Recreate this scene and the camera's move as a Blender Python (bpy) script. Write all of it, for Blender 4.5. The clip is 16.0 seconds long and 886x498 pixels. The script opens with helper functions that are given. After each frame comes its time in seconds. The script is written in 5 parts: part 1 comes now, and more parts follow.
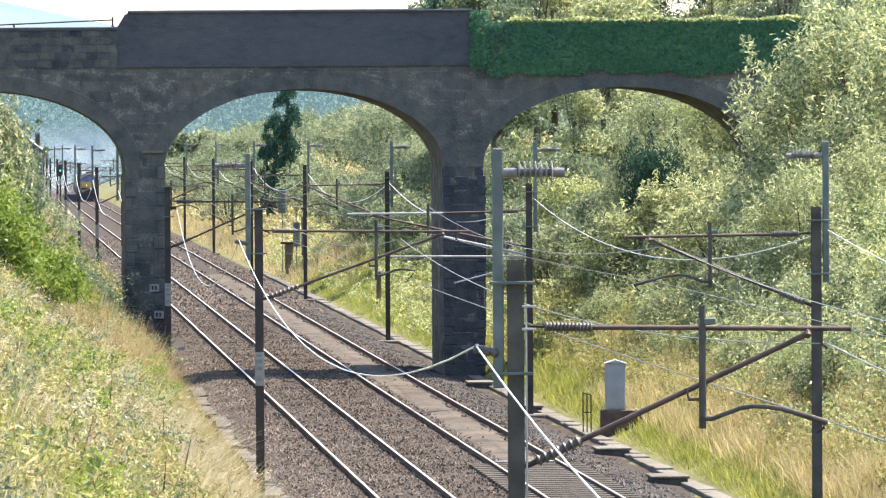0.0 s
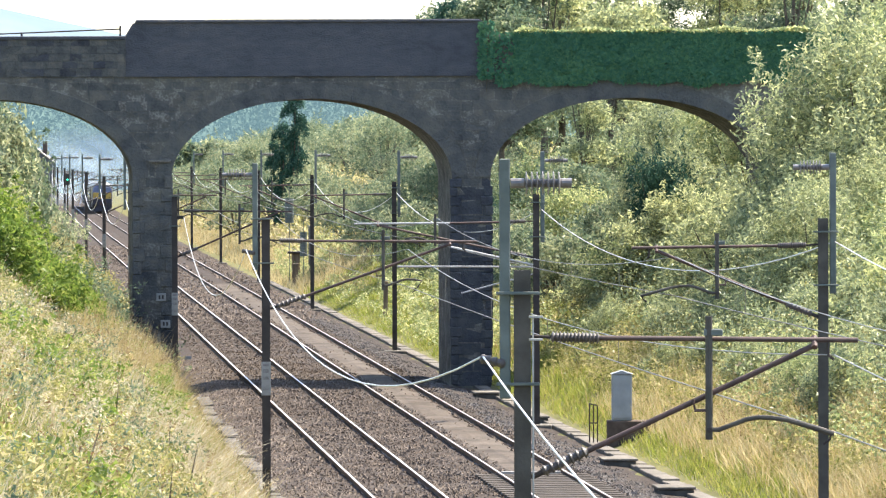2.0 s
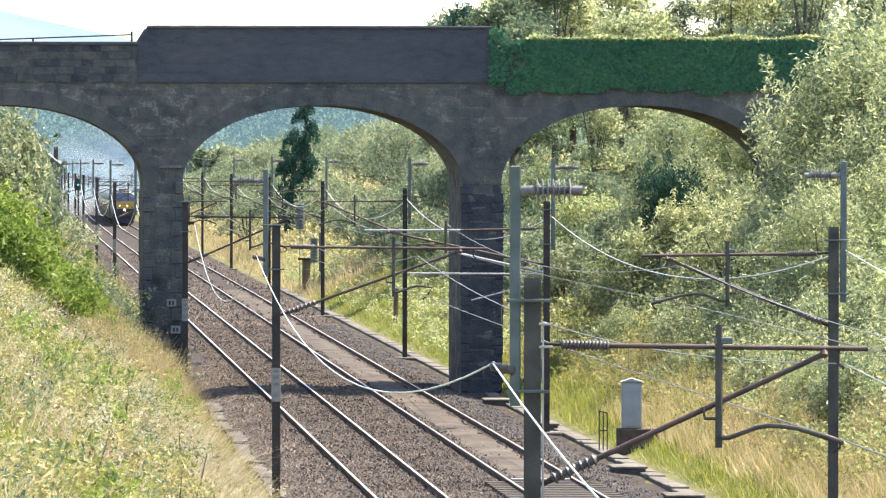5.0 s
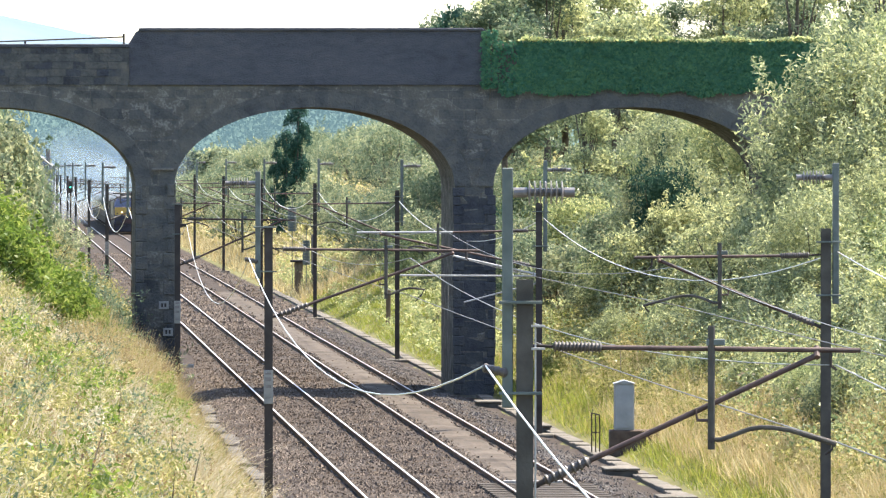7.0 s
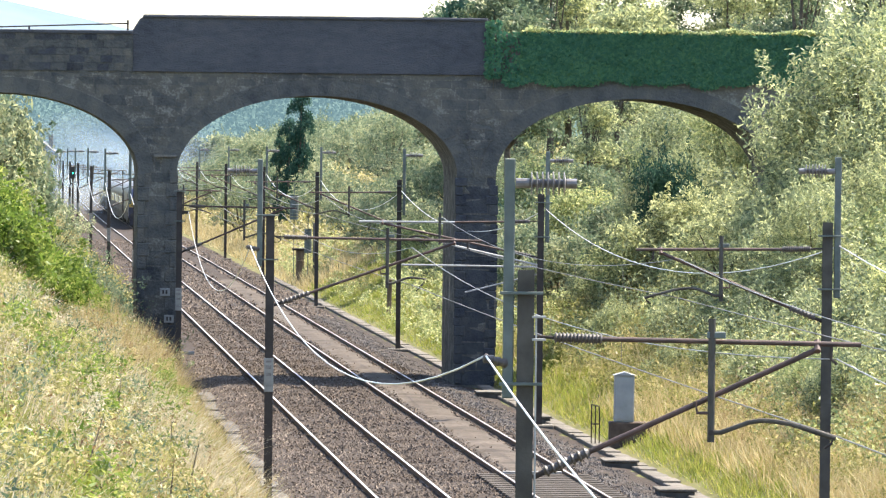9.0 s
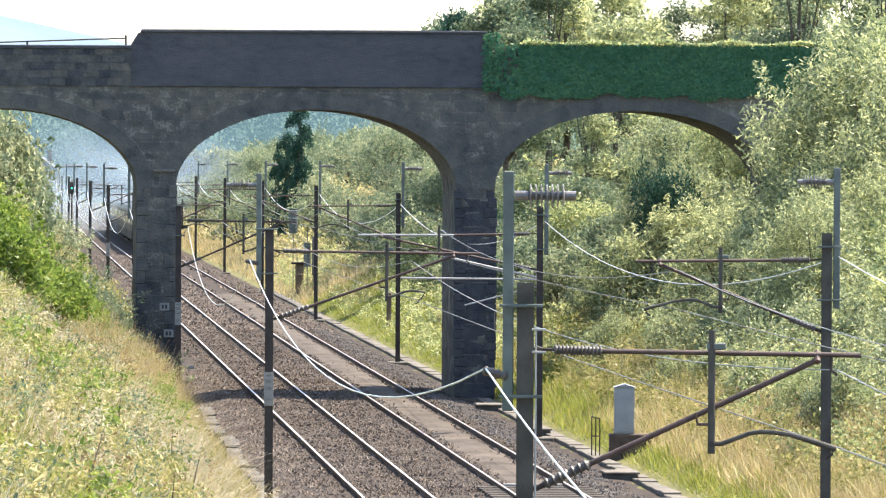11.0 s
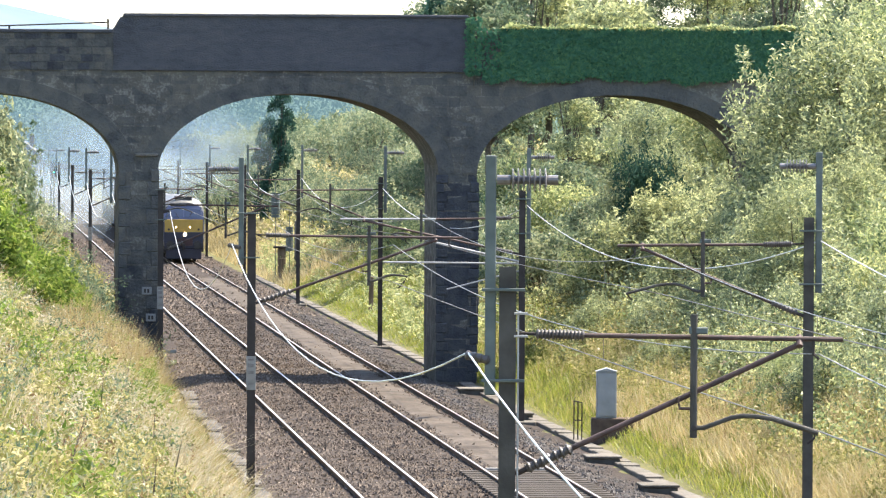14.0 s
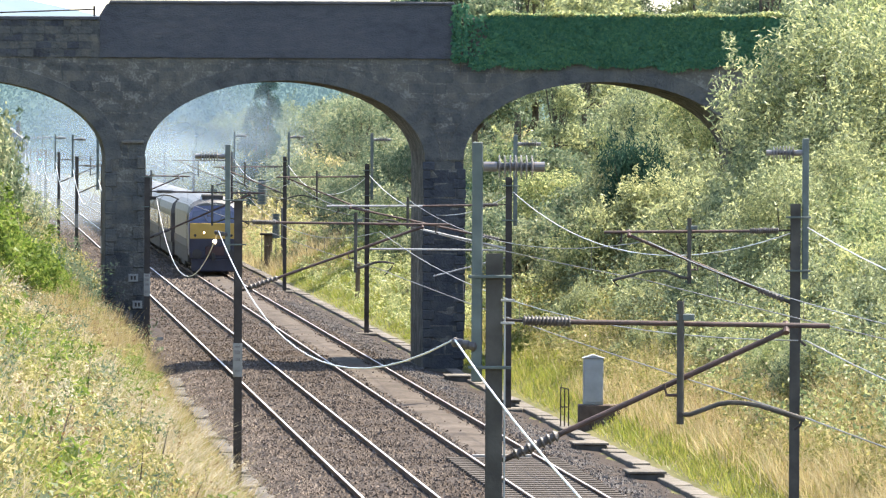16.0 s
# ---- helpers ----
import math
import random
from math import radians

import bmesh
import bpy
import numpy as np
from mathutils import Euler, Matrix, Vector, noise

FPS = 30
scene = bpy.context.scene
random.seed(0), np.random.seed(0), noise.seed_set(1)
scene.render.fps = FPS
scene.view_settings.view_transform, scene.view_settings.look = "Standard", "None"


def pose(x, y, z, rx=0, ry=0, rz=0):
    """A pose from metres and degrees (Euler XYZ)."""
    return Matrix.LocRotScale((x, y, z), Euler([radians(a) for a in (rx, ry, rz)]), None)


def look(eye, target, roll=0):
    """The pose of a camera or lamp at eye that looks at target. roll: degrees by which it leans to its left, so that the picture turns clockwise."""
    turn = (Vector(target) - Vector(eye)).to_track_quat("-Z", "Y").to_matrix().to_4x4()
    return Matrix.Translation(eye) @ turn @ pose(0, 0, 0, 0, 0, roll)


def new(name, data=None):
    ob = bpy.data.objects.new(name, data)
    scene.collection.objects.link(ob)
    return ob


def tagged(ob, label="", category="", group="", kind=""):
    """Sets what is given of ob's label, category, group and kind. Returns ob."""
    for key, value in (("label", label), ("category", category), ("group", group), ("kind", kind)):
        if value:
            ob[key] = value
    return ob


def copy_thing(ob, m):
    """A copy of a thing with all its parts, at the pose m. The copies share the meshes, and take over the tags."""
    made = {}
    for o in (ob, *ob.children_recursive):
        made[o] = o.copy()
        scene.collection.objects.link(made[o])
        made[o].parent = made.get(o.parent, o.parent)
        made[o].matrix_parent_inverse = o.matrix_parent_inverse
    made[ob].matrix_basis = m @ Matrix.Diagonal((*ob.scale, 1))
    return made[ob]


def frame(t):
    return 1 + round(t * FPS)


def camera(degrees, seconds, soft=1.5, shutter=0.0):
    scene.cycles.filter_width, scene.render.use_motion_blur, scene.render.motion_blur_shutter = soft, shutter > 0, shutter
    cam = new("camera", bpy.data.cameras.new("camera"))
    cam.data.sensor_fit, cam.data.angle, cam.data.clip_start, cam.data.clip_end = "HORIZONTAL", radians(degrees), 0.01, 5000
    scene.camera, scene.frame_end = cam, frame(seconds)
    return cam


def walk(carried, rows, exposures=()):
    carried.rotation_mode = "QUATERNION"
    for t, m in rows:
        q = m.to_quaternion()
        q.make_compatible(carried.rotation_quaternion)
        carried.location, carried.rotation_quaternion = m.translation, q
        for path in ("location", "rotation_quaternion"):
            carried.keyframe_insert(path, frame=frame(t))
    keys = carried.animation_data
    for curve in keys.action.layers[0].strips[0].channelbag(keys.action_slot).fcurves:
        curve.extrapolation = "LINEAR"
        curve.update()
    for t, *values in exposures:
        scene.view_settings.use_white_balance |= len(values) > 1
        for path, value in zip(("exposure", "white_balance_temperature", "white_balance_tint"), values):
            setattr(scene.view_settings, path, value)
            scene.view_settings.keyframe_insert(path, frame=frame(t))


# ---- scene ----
cam = camera(9.0, 16.0, 1.25)
EYE = 7.2
ROWS = [
    (0, -0.1061, -1.1420, 0.377), (0.5, -0.0613, -1.0984, 0.364), (1, -0.0274, -1.1131, 0.034),
    (1.5, -0.0357, -1.0620, 0.012), (2, -0.0315, -1.0381, 0.190), (2.5, -0.0163, -1.0124, 0.233),
    (3, 0.0220, -0.9771, 0.211), (3.5, 0.1229, -0.9809, 0.278), (4, 0.1541, -0.9815, 0.131),
    (6.5, 0.0234, -0.9416, -0.145), (7, 0.0000, -0.9470, 0.000), (7.5, 0.0520, -0.9895, -0.225),
    (8, 0.0902, -1.0067, -0.304), (8.5, 0.0972, -1.0638, -0.415), (9, 0.0278, -1.0503, -0.625),
    (11.5, -0.0262, -0.9070, -0.213), (12, -0.0966, -0.9131, -0.171), (12.5, -0.0870, -0.9788, -0.063),
    (13, -0.0625, -1.0077, -0.145), (13.5, -0.1126, -1.0525, -0.109), (14, -0.1659, -1.0785, -0.302),
    (14.5, -0.2085, -1.1214, -0.314), (15, -0.2694, -1.1852, -0.145), (15.5, -0.2855, -1.2532, -0.200),
    (16, -0.3034, -1.2121, -0.251),
]
walk(cam, [(t, pose(0, 0, EYE, 90 + pitch, roll, yaw)) for t, yaw, pitch, roll in ROWS])

# ---- light ----
SUN_EL, SUN_AZ = 57.0, 56.0          # elevation, and degrees to the right of straight ahead
world = bpy.data.worlds.new("sky")
scene.world = world
world.use_nodes = True
wn = world.node_tree.nodes
sky = wn.new("ShaderNodeTexSky")
sky.sky_type, sky.sun_disc = "NISHITA", False
sky.sun_elevation, sky.sun_rotation = radians(SUN_EL), radians(SUN_AZ)
sky.air_density, sky.dust_density = 1.0, 1.5
world.node_tree.links.new(sky.outputs[0], wn["Background"].inputs[0])
wn["Background"].inputs[1].default_value = 0.15
sun = new("sun", bpy.data.lights.new("sun", "SUN"))
sun.data.energy, sun.data.angle, sun.data.color = 5.0, radians(0.6), (1.0, 0.905, 0.755)
_az, _el = radians(SUN_AZ), radians(SUN_EL)
sun.matrix_world = look((math.sin(_az) * math.cos(_el) * 100, math.cos(_az) * math.cos(_el) * 100, math.sin(_el) * 100), (0, 0, 0))
scene.view_settings.exposure = 1.87

# ---- materials ----
def mat(name, a, b, scale=6.0, rough=0.8, metal=0.0, bump=0.2, fine=40.0, c=None, coord="Object", vary=0.0, stretch=(1, 1, 1), amount=1.0):
    """Two-scale procedural surface: colour a to b by a coarse noise, spots of c, fine bump."""
    m = bpy.data.materials.new(name)
    m.use_nodes = True
    nt = m.node_tree
    n, l = nt.nodes, nt.links
    bs = n["Principled BSDF"]
    bs.inputs["Roughness"].default_value, bs.inputs["Metallic"].default_value = rough, metal
    if rough >= 0.85:
        bs.inputs["Specular IOR Level"].default_value = 0.12
    tc = n.new("ShaderNodeTexCoord")
    mp = n.new("ShaderNodeMapping")
    mp.inputs["Scale"].default_value = stretch
    if coord == "World":
        l.new(n.new("ShaderNodeNewGeometry").outputs["Position"], mp.inputs[0])
    else:
        l.new(tc.outputs[coord], mp.inputs[0])
    n1, n2 = n.new("ShaderNodeTexNoise"), n.new("ShaderNodeTexNoise")
    n1.inputs["Scale"].default_value, n1.inputs["Detail"].default_value = scale, 6
    n2.inputs["Scale"].default_value, n2.inputs["Detail"].default_value = fine, 3
    for q in (n1, n2):
        l.new(mp.outputs[0], q.inputs["Vector"])
    r = n.new("ShaderNodeValToRGB")
    r.color_ramp.elements[0].position, r.color_ramp.elements[1].position = 0.32, 0.68
    r.color_ramp.elements[0].color, r.color_ramp.elements[1].color = (*a, 1), (*b, 1)
    l.new(n1.outputs[0], r.inputs[0])
    out = r.outputs[0]
    if c:
        r2 = n.new("ShaderNodeValToRGB")
        r2.color_ramp.elements[0].position, r2.color_ramp.elements[1].position = 0.42, 0.8
        l.new(n2.outputs[0], r2.inputs[0])
        mx = n.new("ShaderNodeMixRGB")
        l.new(r2.outputs[0], mx.inputs[0]); l.new(out, mx.inputs[1]); mx.inputs[2].default_value = (*c, 1)
        out = mx.outputs[0]
    if vary:
        oi, ge = n.new("ShaderNodeObjectInfo"), n.new("ShaderNodeNewGeometry")
        ad = n.new("ShaderNodeMath"); ad.operation = "ADD"
        l.new(oi.outputs["Random"], ad.inputs[0]); l.new(ge.outputs["Random Per Island"], ad.inputs[1])
        hs = n.new("ShaderNodeHueSaturation")
        mr = n.new("ShaderNodeMapRange")
        mr.inputs["From Max"].default_value = 2.0
        mr.inputs["To Min"].default_value, mr.inputs["To Max"].default_value = 1 - vary, 1 + vary
        l.new(ad.outputs[0], mr.inputs["Value"]); l.new(mr.outputs[0], hs.inputs["Value"]); l.new(out, hs.inputs["Color"])
        out = hs.outputs[0]
    l.new(out, bs.inputs["Base Color"])
    if bump:
        bp = n.new("ShaderNodeBump")
        bp.inputs["Strength"].default_value, bp.inputs["Distance"].default_value = bump, 0.02
        l.new(n2.outputs[0], bp.inputs["Height"]); l.new(bp.outputs[0], bs.inputs["Normal"])
    return m


def masonry(name, dark, mid, warm, lime=0.0, streak=1.0, by_block=0.34):
    """Soot-stained stone: colour by block, patchy stains at two scales, specks of lime, rough face."""
    m = bpy.data.materials.new(name)
    m.use_nodes = True
    n, l = m.node_tree.nodes, m.node_tree.links
    bs = n["Principled BSDF"]
    bs.inputs["Roughness"].default_value, bs.inputs["Specular IOR Level"].default_value = 0.92, 0.12
    ge, oi, mp = n.new("ShaderNodeNewGeometry"), n.new("ShaderNodeObjectInfo"), n.new("ShaderNodeMapping")
    mp.inputs["Scale"].default_value = (1, 1, streak)
    l.new(ge.outputs["Position"], mp.inputs[0])
    tex = []
    for scale, detail in ((0.5, 4), (2.6, 8), (14.0, 5)):
        q = n.new("ShaderNodeTexNoise")
        q.inputs["Scale"].default_value, q.inputs["Detail"].default_value = scale, detail
        l.new(mp.outputs[0], q.inputs["Vector"])
        tex.append(q.outputs[0])

    def calc(op, a, b, c=None):
        q = n.new("ShaderNodeMath")
        q.operation = op
        for i, v in enumerate((a, b, c)):
            if v is None:
                continue
            if isinstance(v, (int, float)):
                q.inputs[i].default_value = v
            else:
                l.new(v, q.inputs[i])
        return q.outputs[0]

    block = calc("FRACT", calc("ADD", oi.outputs["Random"], ge.outputs["Random Per Island"]), 0.0)
    f = calc("MULTIPLY_ADD", tex[0], 0.9, -0.42)
    f = calc("MULTIPLY_ADD", tex[1], 0.85, f)
    f = calc("MULTIPLY_ADD", tex[2], 0.35, f)
    f = calc("MULTIPLY_ADD", block, by_block, calc("ADD", f, -0.10 - by_block / 2))
    r = n.new("ShaderNodeValToRGB")
    e = r.color_ramp.elements
    e[0].position, e[0].color = 0.22, (*dark, 1)
    e[1].position, e[1].color = 0.50, (*mid, 1)
    e.new(0.85).color = (*warm, 1)
    l.new(f, r.inputs[0])
    out = r.outputs[0]
    if lime:
        r2 = n.new("ShaderNodeValToRGB")
        r2.color_ramp.elements[0].position, r2.color_ramp.elements[1].position = 0.56, 0.68
        l.new(calc("MULTIPLY_ADD", tex[2], 0.5, calc("MULTIPLY", tex[1], 0.62)), r2.inputs[0])
        mx = n.new("ShaderNodeMixRGB")
        l.new(r2.outputs[0], mx.inputs[0]); l.new(out, mx.inputs[1]); mx.inputs[2].default_value = (lime, lime * 0.95, lime * 0.86, 1)
        out = mx.outputs[0]
    l.new(out, bs.inputs["Base Color"])
    bp = n.new("ShaderNodeBump")
    bp.inputs["Strength"].default_value, bp.inputs["Distance"].default_value = 0.9, 0.05
    l.new(calc("ADD", tex[1], tex[2]), bp.inputs["Height"]); l.new(bp.outputs[0], bs.inputs["Normal"])
    return m


def leaf_mat(name, a, b, third, through_share=0.45, gloss=0.12):
    """Leaves and blades: colour by island and object, with light coming through them."""
    m = bpy.data.materials.new(name)
    m.use_nodes = True
    nt = m.node_tree
    n, l = nt.nodes, nt.links
    n.remove(n["Principled BSDF"])
    ge, oi, tc = n.new("ShaderNodeNewGeometry"), n.new("ShaderNodeObjectInfo"), n.new("ShaderNodeTexCoord")
    nz = n.new("ShaderNodeTexNoise")
    nz.inputs["Scale"].default_value, nz.inputs["Detail"].default_value = 0.9, 5
    l.new(ge.outputs["Position"], nz.inputs["Vector"])
    r = n.new("ShaderNodeValToRGB")
    e = r.color_ramp.elements
    e[0].position, e[0].color = 0.0, (*a, 1)
    e[1].position, e[1].color = 0.6, (*b, 1)
    e.new(1.0).color = (*third, 1)
    sm = n.new("ShaderNodeMath"); sm.operation = "MULTIPLY_ADD"
    l.new(ge.outputs["Random Per Island"], sm.inputs[0]); sm.inputs[1].default_value = 0.85
    s2 = n.new("ShaderNodeMath"); s2.operation = "MULTIPLY_ADD"
    l.new(nz.outputs[0], s2.inputs[0]); s2.inputs[1].default_value = 0.9; s2.inputs[2].default_value = -0.47
    l.new(s2.outputs[0], sm.inputs[2])
    s3 = n.new("ShaderNodeMath"); s3.operation = "MULTIPLY_ADD"
    l.new(oi.outputs["Random"], s3.inputs[0]); s3.inputs[1].default_value = 0.3; l.new(sm.outputs[0], s3.inputs[2])
    l.new(s3.outputs[0], r.inputs[0])
    df, tr, gl = n.new("ShaderNodeBsdfDiffuse"), n.new("ShaderNodeBsdfTranslucent"), n.new("ShaderNodeBsdfGlossy")
    gl.inputs["Roughness"].default_value = 0.45
    gl.inputs["Color"].default_value = (0.9, 0.95, 0.85, 1)
    mx, m2 = n.new("ShaderNodeMixShader"), n.new("ShaderNodeMixShader")
    mx.inputs[0].default_value, m2.inputs[0].default_value = through_share, gloss
    l.new(r.outputs[0], df.inputs[0]); l.new(r.outputs[0], tr.inputs[0])
    l.new(df.outputs[0], mx.inputs[1]); l.new(tr.outputs[0], mx.inputs[2])
    l.new(mx.outputs[0], m2.inputs[1]); l.new(gl.outputs[0], m2.inputs[2])
    l.new(m2.outputs[0], n["Material Output"].inputs[0])
    return m


def glow_mat(name, col, power):
    m = bpy.data.materials.new(name)
    m.use_nodes = True
    bs = m.node_tree.nodes["Principled BSDF"]
    bs.inputs["Base Color"].default_value = (*col, 1)
    bs.inputs["Emission Color"].default_value = (*col, 1)
    bs.inputs["Emission Strength"].default_value = power
    return m


M_SOIL = mat("bank_soil", (0.08, 0.075, 0.03), (0.14, 0.12, 0.055), 0.8, 0.95, fine=14, c=(0.07, 0.09, 0.025), bump=0.6)
M_STONE = masonry("gritstone", (0.042, 0.044, 0.048), (0.084, 0.083, 0.080), (0.135, 0.122, 0.100), 0.0, 1.0, 0.22)
M_RING = masonry("arch_gritstone", (0.052, 0.053, 0.057), (0.088, 0.087, 0.083), (0.122, 0.114, 0.098), 0.0, 1.0, 0.2)
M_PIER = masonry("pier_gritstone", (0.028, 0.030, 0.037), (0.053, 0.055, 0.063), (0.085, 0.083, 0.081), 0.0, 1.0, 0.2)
M_SOOT = masonry("sooty_gritstone", (0.050, 0.052, 0.061), (0.070, 0.072, 0.082), (0.092, 0.090, 0.096), 0.0, 2.2, 0.10)
M_LIME = masonry("weathered_lime", (0.060, 0.058, 0.054), (0.120, 0.114, 0.102), (0.23, 0.22, 0.20))
M_JOINT = masonry("lime_mortar", (0.048, 0.046, 0.044), (0.088, 0.083, 0.075), (0.135, 0.125, 0.105), 0.18)
M_BALLAST = mat("ballast_stone", (0.030, 0.023, 0.019), (0.052, 0.041, 0.034), 0.5, 0.95, fine=9, c=(0.025, 0.019, 0.016), bump=1.0)
M_STONES = mat("loose_ballast", (0.092, 0.071, 0.056), (0.152, 0.124, 0.102), 0.35, 0.9, fine=20, vary=0.55, bump=0.3)
M_STONESG = mat("grey_loose_ballast", (0.105, 0.095, 0.089), (0.17, 0.157, 0.148), 0.35, 0.9, fine=20, vary=0.5, bump=0.3)
M_DUST = mat("sandy_infill", (0.048, 0.039, 0.032), (0.108, 0.090, 0.074), 0.6, 0.95, fine=7, c=(0.044, 0.036, 0.030), bump=0.6)
M_RUST = mat("rusty_rail_side", (0.06, 0.04, 0.03), (0.11, 0.07, 0.05), 4, 0.8, fine=40)
M_RAILTOP = mat("polished_railhead", (0.46, 0.45, 0.44), (0.60, 0.585, 0.57), 3, 0.45, metal=0.55, fine=30, bump=0.05)
M_RAILDULL = mat("dull_railhead", (0.24, 0.21, 0.19), (0.40, 0.37, 0.34), 3, 0.5, metal=0.4, fine=30, bump=0.05)
M_CONC = mat("weathered_concrete", (0.095, 0.085, 0.072), (0.17, 0.155, 0.135), 2.2, 0.9, fine=25, c=(0.07, 0.062, 0.053), vary=0.25)
M_SLAB = mat("stained_slab", (0.07, 0.062, 0.053), (0.135, 0.122, 0.106), 2.0, 0.9, fine=14, c=(0.05, 0.045, 0.04), vary=0.4)
M_SLEEPER = mat("dusty_concrete", (0.05, 0.043, 0.037), (0.085, 0.074, 0.065), 2.2, 0.9, fine=25, vary=0.2)
M_MASTD = mat("dark_painted_steel", (0.034, 0.029, 0.027), (0.062, 0.053, 0.048), 3, 0.85, fine=30)
M_MASTG = mat("galvanised_steel", (0.060, 0.075, 0.069), (0.115, 0.135, 0.124), 3, 0.75, fine=30)
M_MASTB = mat("brown_weathered_steel", (0.046, 0.042, 0.036), (0.088, 0.081, 0.070), 3, 0.85, fine=30)
M_TUBE = mat("rusted_steel_tube", (0.035, 0.022, 0.019), (0.085, 0.05, 0.042), 5, 0.7, fine=40, metal=0.1)
M_PALETUBE = mat("pale_galvanised_tube", (0.24, 0.235, 0.225), (0.36, 0.355, 0.345), 4, 0.45, metal=0.3, fine=30, bump=0.05)
M_INSU = mat("brown_glazed_insulator", (0.09, 0.082, 0.08), (0.19, 0.175, 0.17), 8, 0.3, fine=40, bump=0.05)
M_INSUD = mat("dark_brown_insulator", (0.045, 0.037, 0.033), (0.085, 0.072, 0.065), 8, 0.55, fine=40, bump=0.05)
M_WIRE = mat("aluminium_wire", (0.5, 0.5, 0.5), (0.62, 0.62, 0.62), 4, 0.42, metal=0.55, bump=0)
M_WIREG = mat("weathered_wire", (0.16, 0.16, 0.15), (0.24, 0.24, 0.23), 4, 0.5, metal=0.4, bump=0)
M_WIRED = mat("dark_copper_wire", (0.10, 0.09, 0.08), (0.17, 0.15, 0.13), 4, 0.5, metal=0.6, bump=0)
M_LABEL = mat("pale_plate", (0.17, 0.165, 0.155), (0.25, 0.24, 0.225), 6, 0.6, fine=40)
M_WOOD = mat("old_timber", (0.10, 0.075, 0.05), (0.20, 0.155, 0.11), 5, 0.9, fine=30, stretch=(1, 1, 0.15))
M_CAB = mat("grey_cabinet_paint", (0.20, 0.21, 0.21), (0.28, 0.29, 0.29), 3, 0.55, fine=40, bump=0.05)
M_BRICK = mat("brown_brick", (0.060, 0.044, 0.035), (0.105, 0.080, 0.064), 4, 0.9, fine=30)
M_LEAF = leaf_mat("willow_leaf", (0.052, 0.083, 0.056), (0.248, 0.282, 0.142), (0.52, 0.525, 0.26), 0.57, 0.025)
M_LEAF2 = leaf_mat("bramble_leaf", (0.060, 0.100, 0.050), (0.258, 0.302, 0.126), (0.53, 0.515, 0.235), 0.57, 0.025)
M_LEAF3 = leaf_mat("dark_tree_leaf", (0.042, 0.076, 0.050), (0.120, 0.162, 0.090), (0.24, 0.25, 0.15), 0.52, 0.02)
M_LEAF4 = leaf_mat("hedge_leaf", (0.052, 0.088, 0.060), (0.170, 0.208, 0.118), (0.35, 0.355, 0.20), 0.55, 0.02)
M_BRIGHT = leaf_mat("bright_leaf", (0.045, 0.085, 0.014), (0.13, 0.19, 0.032), (0.29, 0.32, 0.085), 0.52, 0.012)
# Leaf colour with deep shade put into it, for dark bushes and crowns.
M_SHADE = leaf_mat("shade_dark_leaf", (0.018, 0.048, 0.036), (0.034, 0.080, 0.057), (0.056, 0.115, 0.074), 0.2, 0.01)
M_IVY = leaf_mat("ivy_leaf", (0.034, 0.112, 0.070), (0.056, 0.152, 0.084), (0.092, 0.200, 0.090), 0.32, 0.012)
M_DRY = leaf_mat("dry_grass", (0.265, 0.198, 0.088), (0.385, 0.30, 0.145), (0.49, 0.415, 0.24), 0.45, 0.02)
M_GREENGRASS = leaf_mat("green_grass", (0.10, 0.14, 0.018), (0.20, 0.235, 0.035), (0.33, 0.30, 0.09), 0.5, 0.02)
M_HERB = leaf_mat("pale_herb", (0.115, 0.125, 0.034), (0.280, 0.258, 0.095), (0.54, 0.46, 0.25), 0.52, 0.01)
M_SEED = leaf_mat("seed_heads", (0.28, 0.22, 0.13), (0.42, 0.36, 0.24), (0.55, 0.50, 0.38), 0.45, 0.02)
M_RUSSET = leaf_mat("russet_seed", (0.10, 0.055, 0.03), (0.19, 0.115, 0.055), (0.30, 0.22, 0.11), 0.4, 0.02)
M_BARK = mat("bark", (0.06, 0.05, 0.04), (0.13, 0.11, 0.085), 6, 0.95, fine=30, bump=0.6)

# ---- builders ----
SKEW = 0.07775                        # the line drifts this much to the left for each metre ahead
TURN = math.degrees(math.atan(SKEW))


def line_x(u, y):
    """World x of the place u metres to the right of the line's centre, y metres ahead."""
    return 10.04 + u - SKEW * y + float(bend(y))


def bend(y):
    """Far off the line curves gently to the right."""
    return 1.05e-5 * np.clip(np.asarray(y, float) - 430.0, 0.0, 600.0) ** 2


def dip(y):
    """The line falls gently beyond the bridge."""
    return -4.5e-6 * max(y - 250.0, 0.0) ** 2 if y < 900 else -4.5e-6 * 650 ** 2


def mesh_ob(name, bm, material, parent=None):
    me = bpy.data.meshes.new(name)
    bm.to_mesh(me)
    bm.free()
    me.materials.append(material)
    ob = new(name, me)
    if parent is not None:
        ob.parent = parent
    return ob


def part(name, bm, material, parent, label=""):
    ob = mesh_ob(name, bm, material, parent)
    return tagged(ob, label) if label else ob


def smooth(ob):
    for p in ob.data.polygons:
        p.use_smooth = True
    return ob


def thing(name, m, label, category, group=""):
    e = new(name)
    e.empty_display_size = 0.2
    e.matrix_basis = m
    return tagged(e, label, category, group)


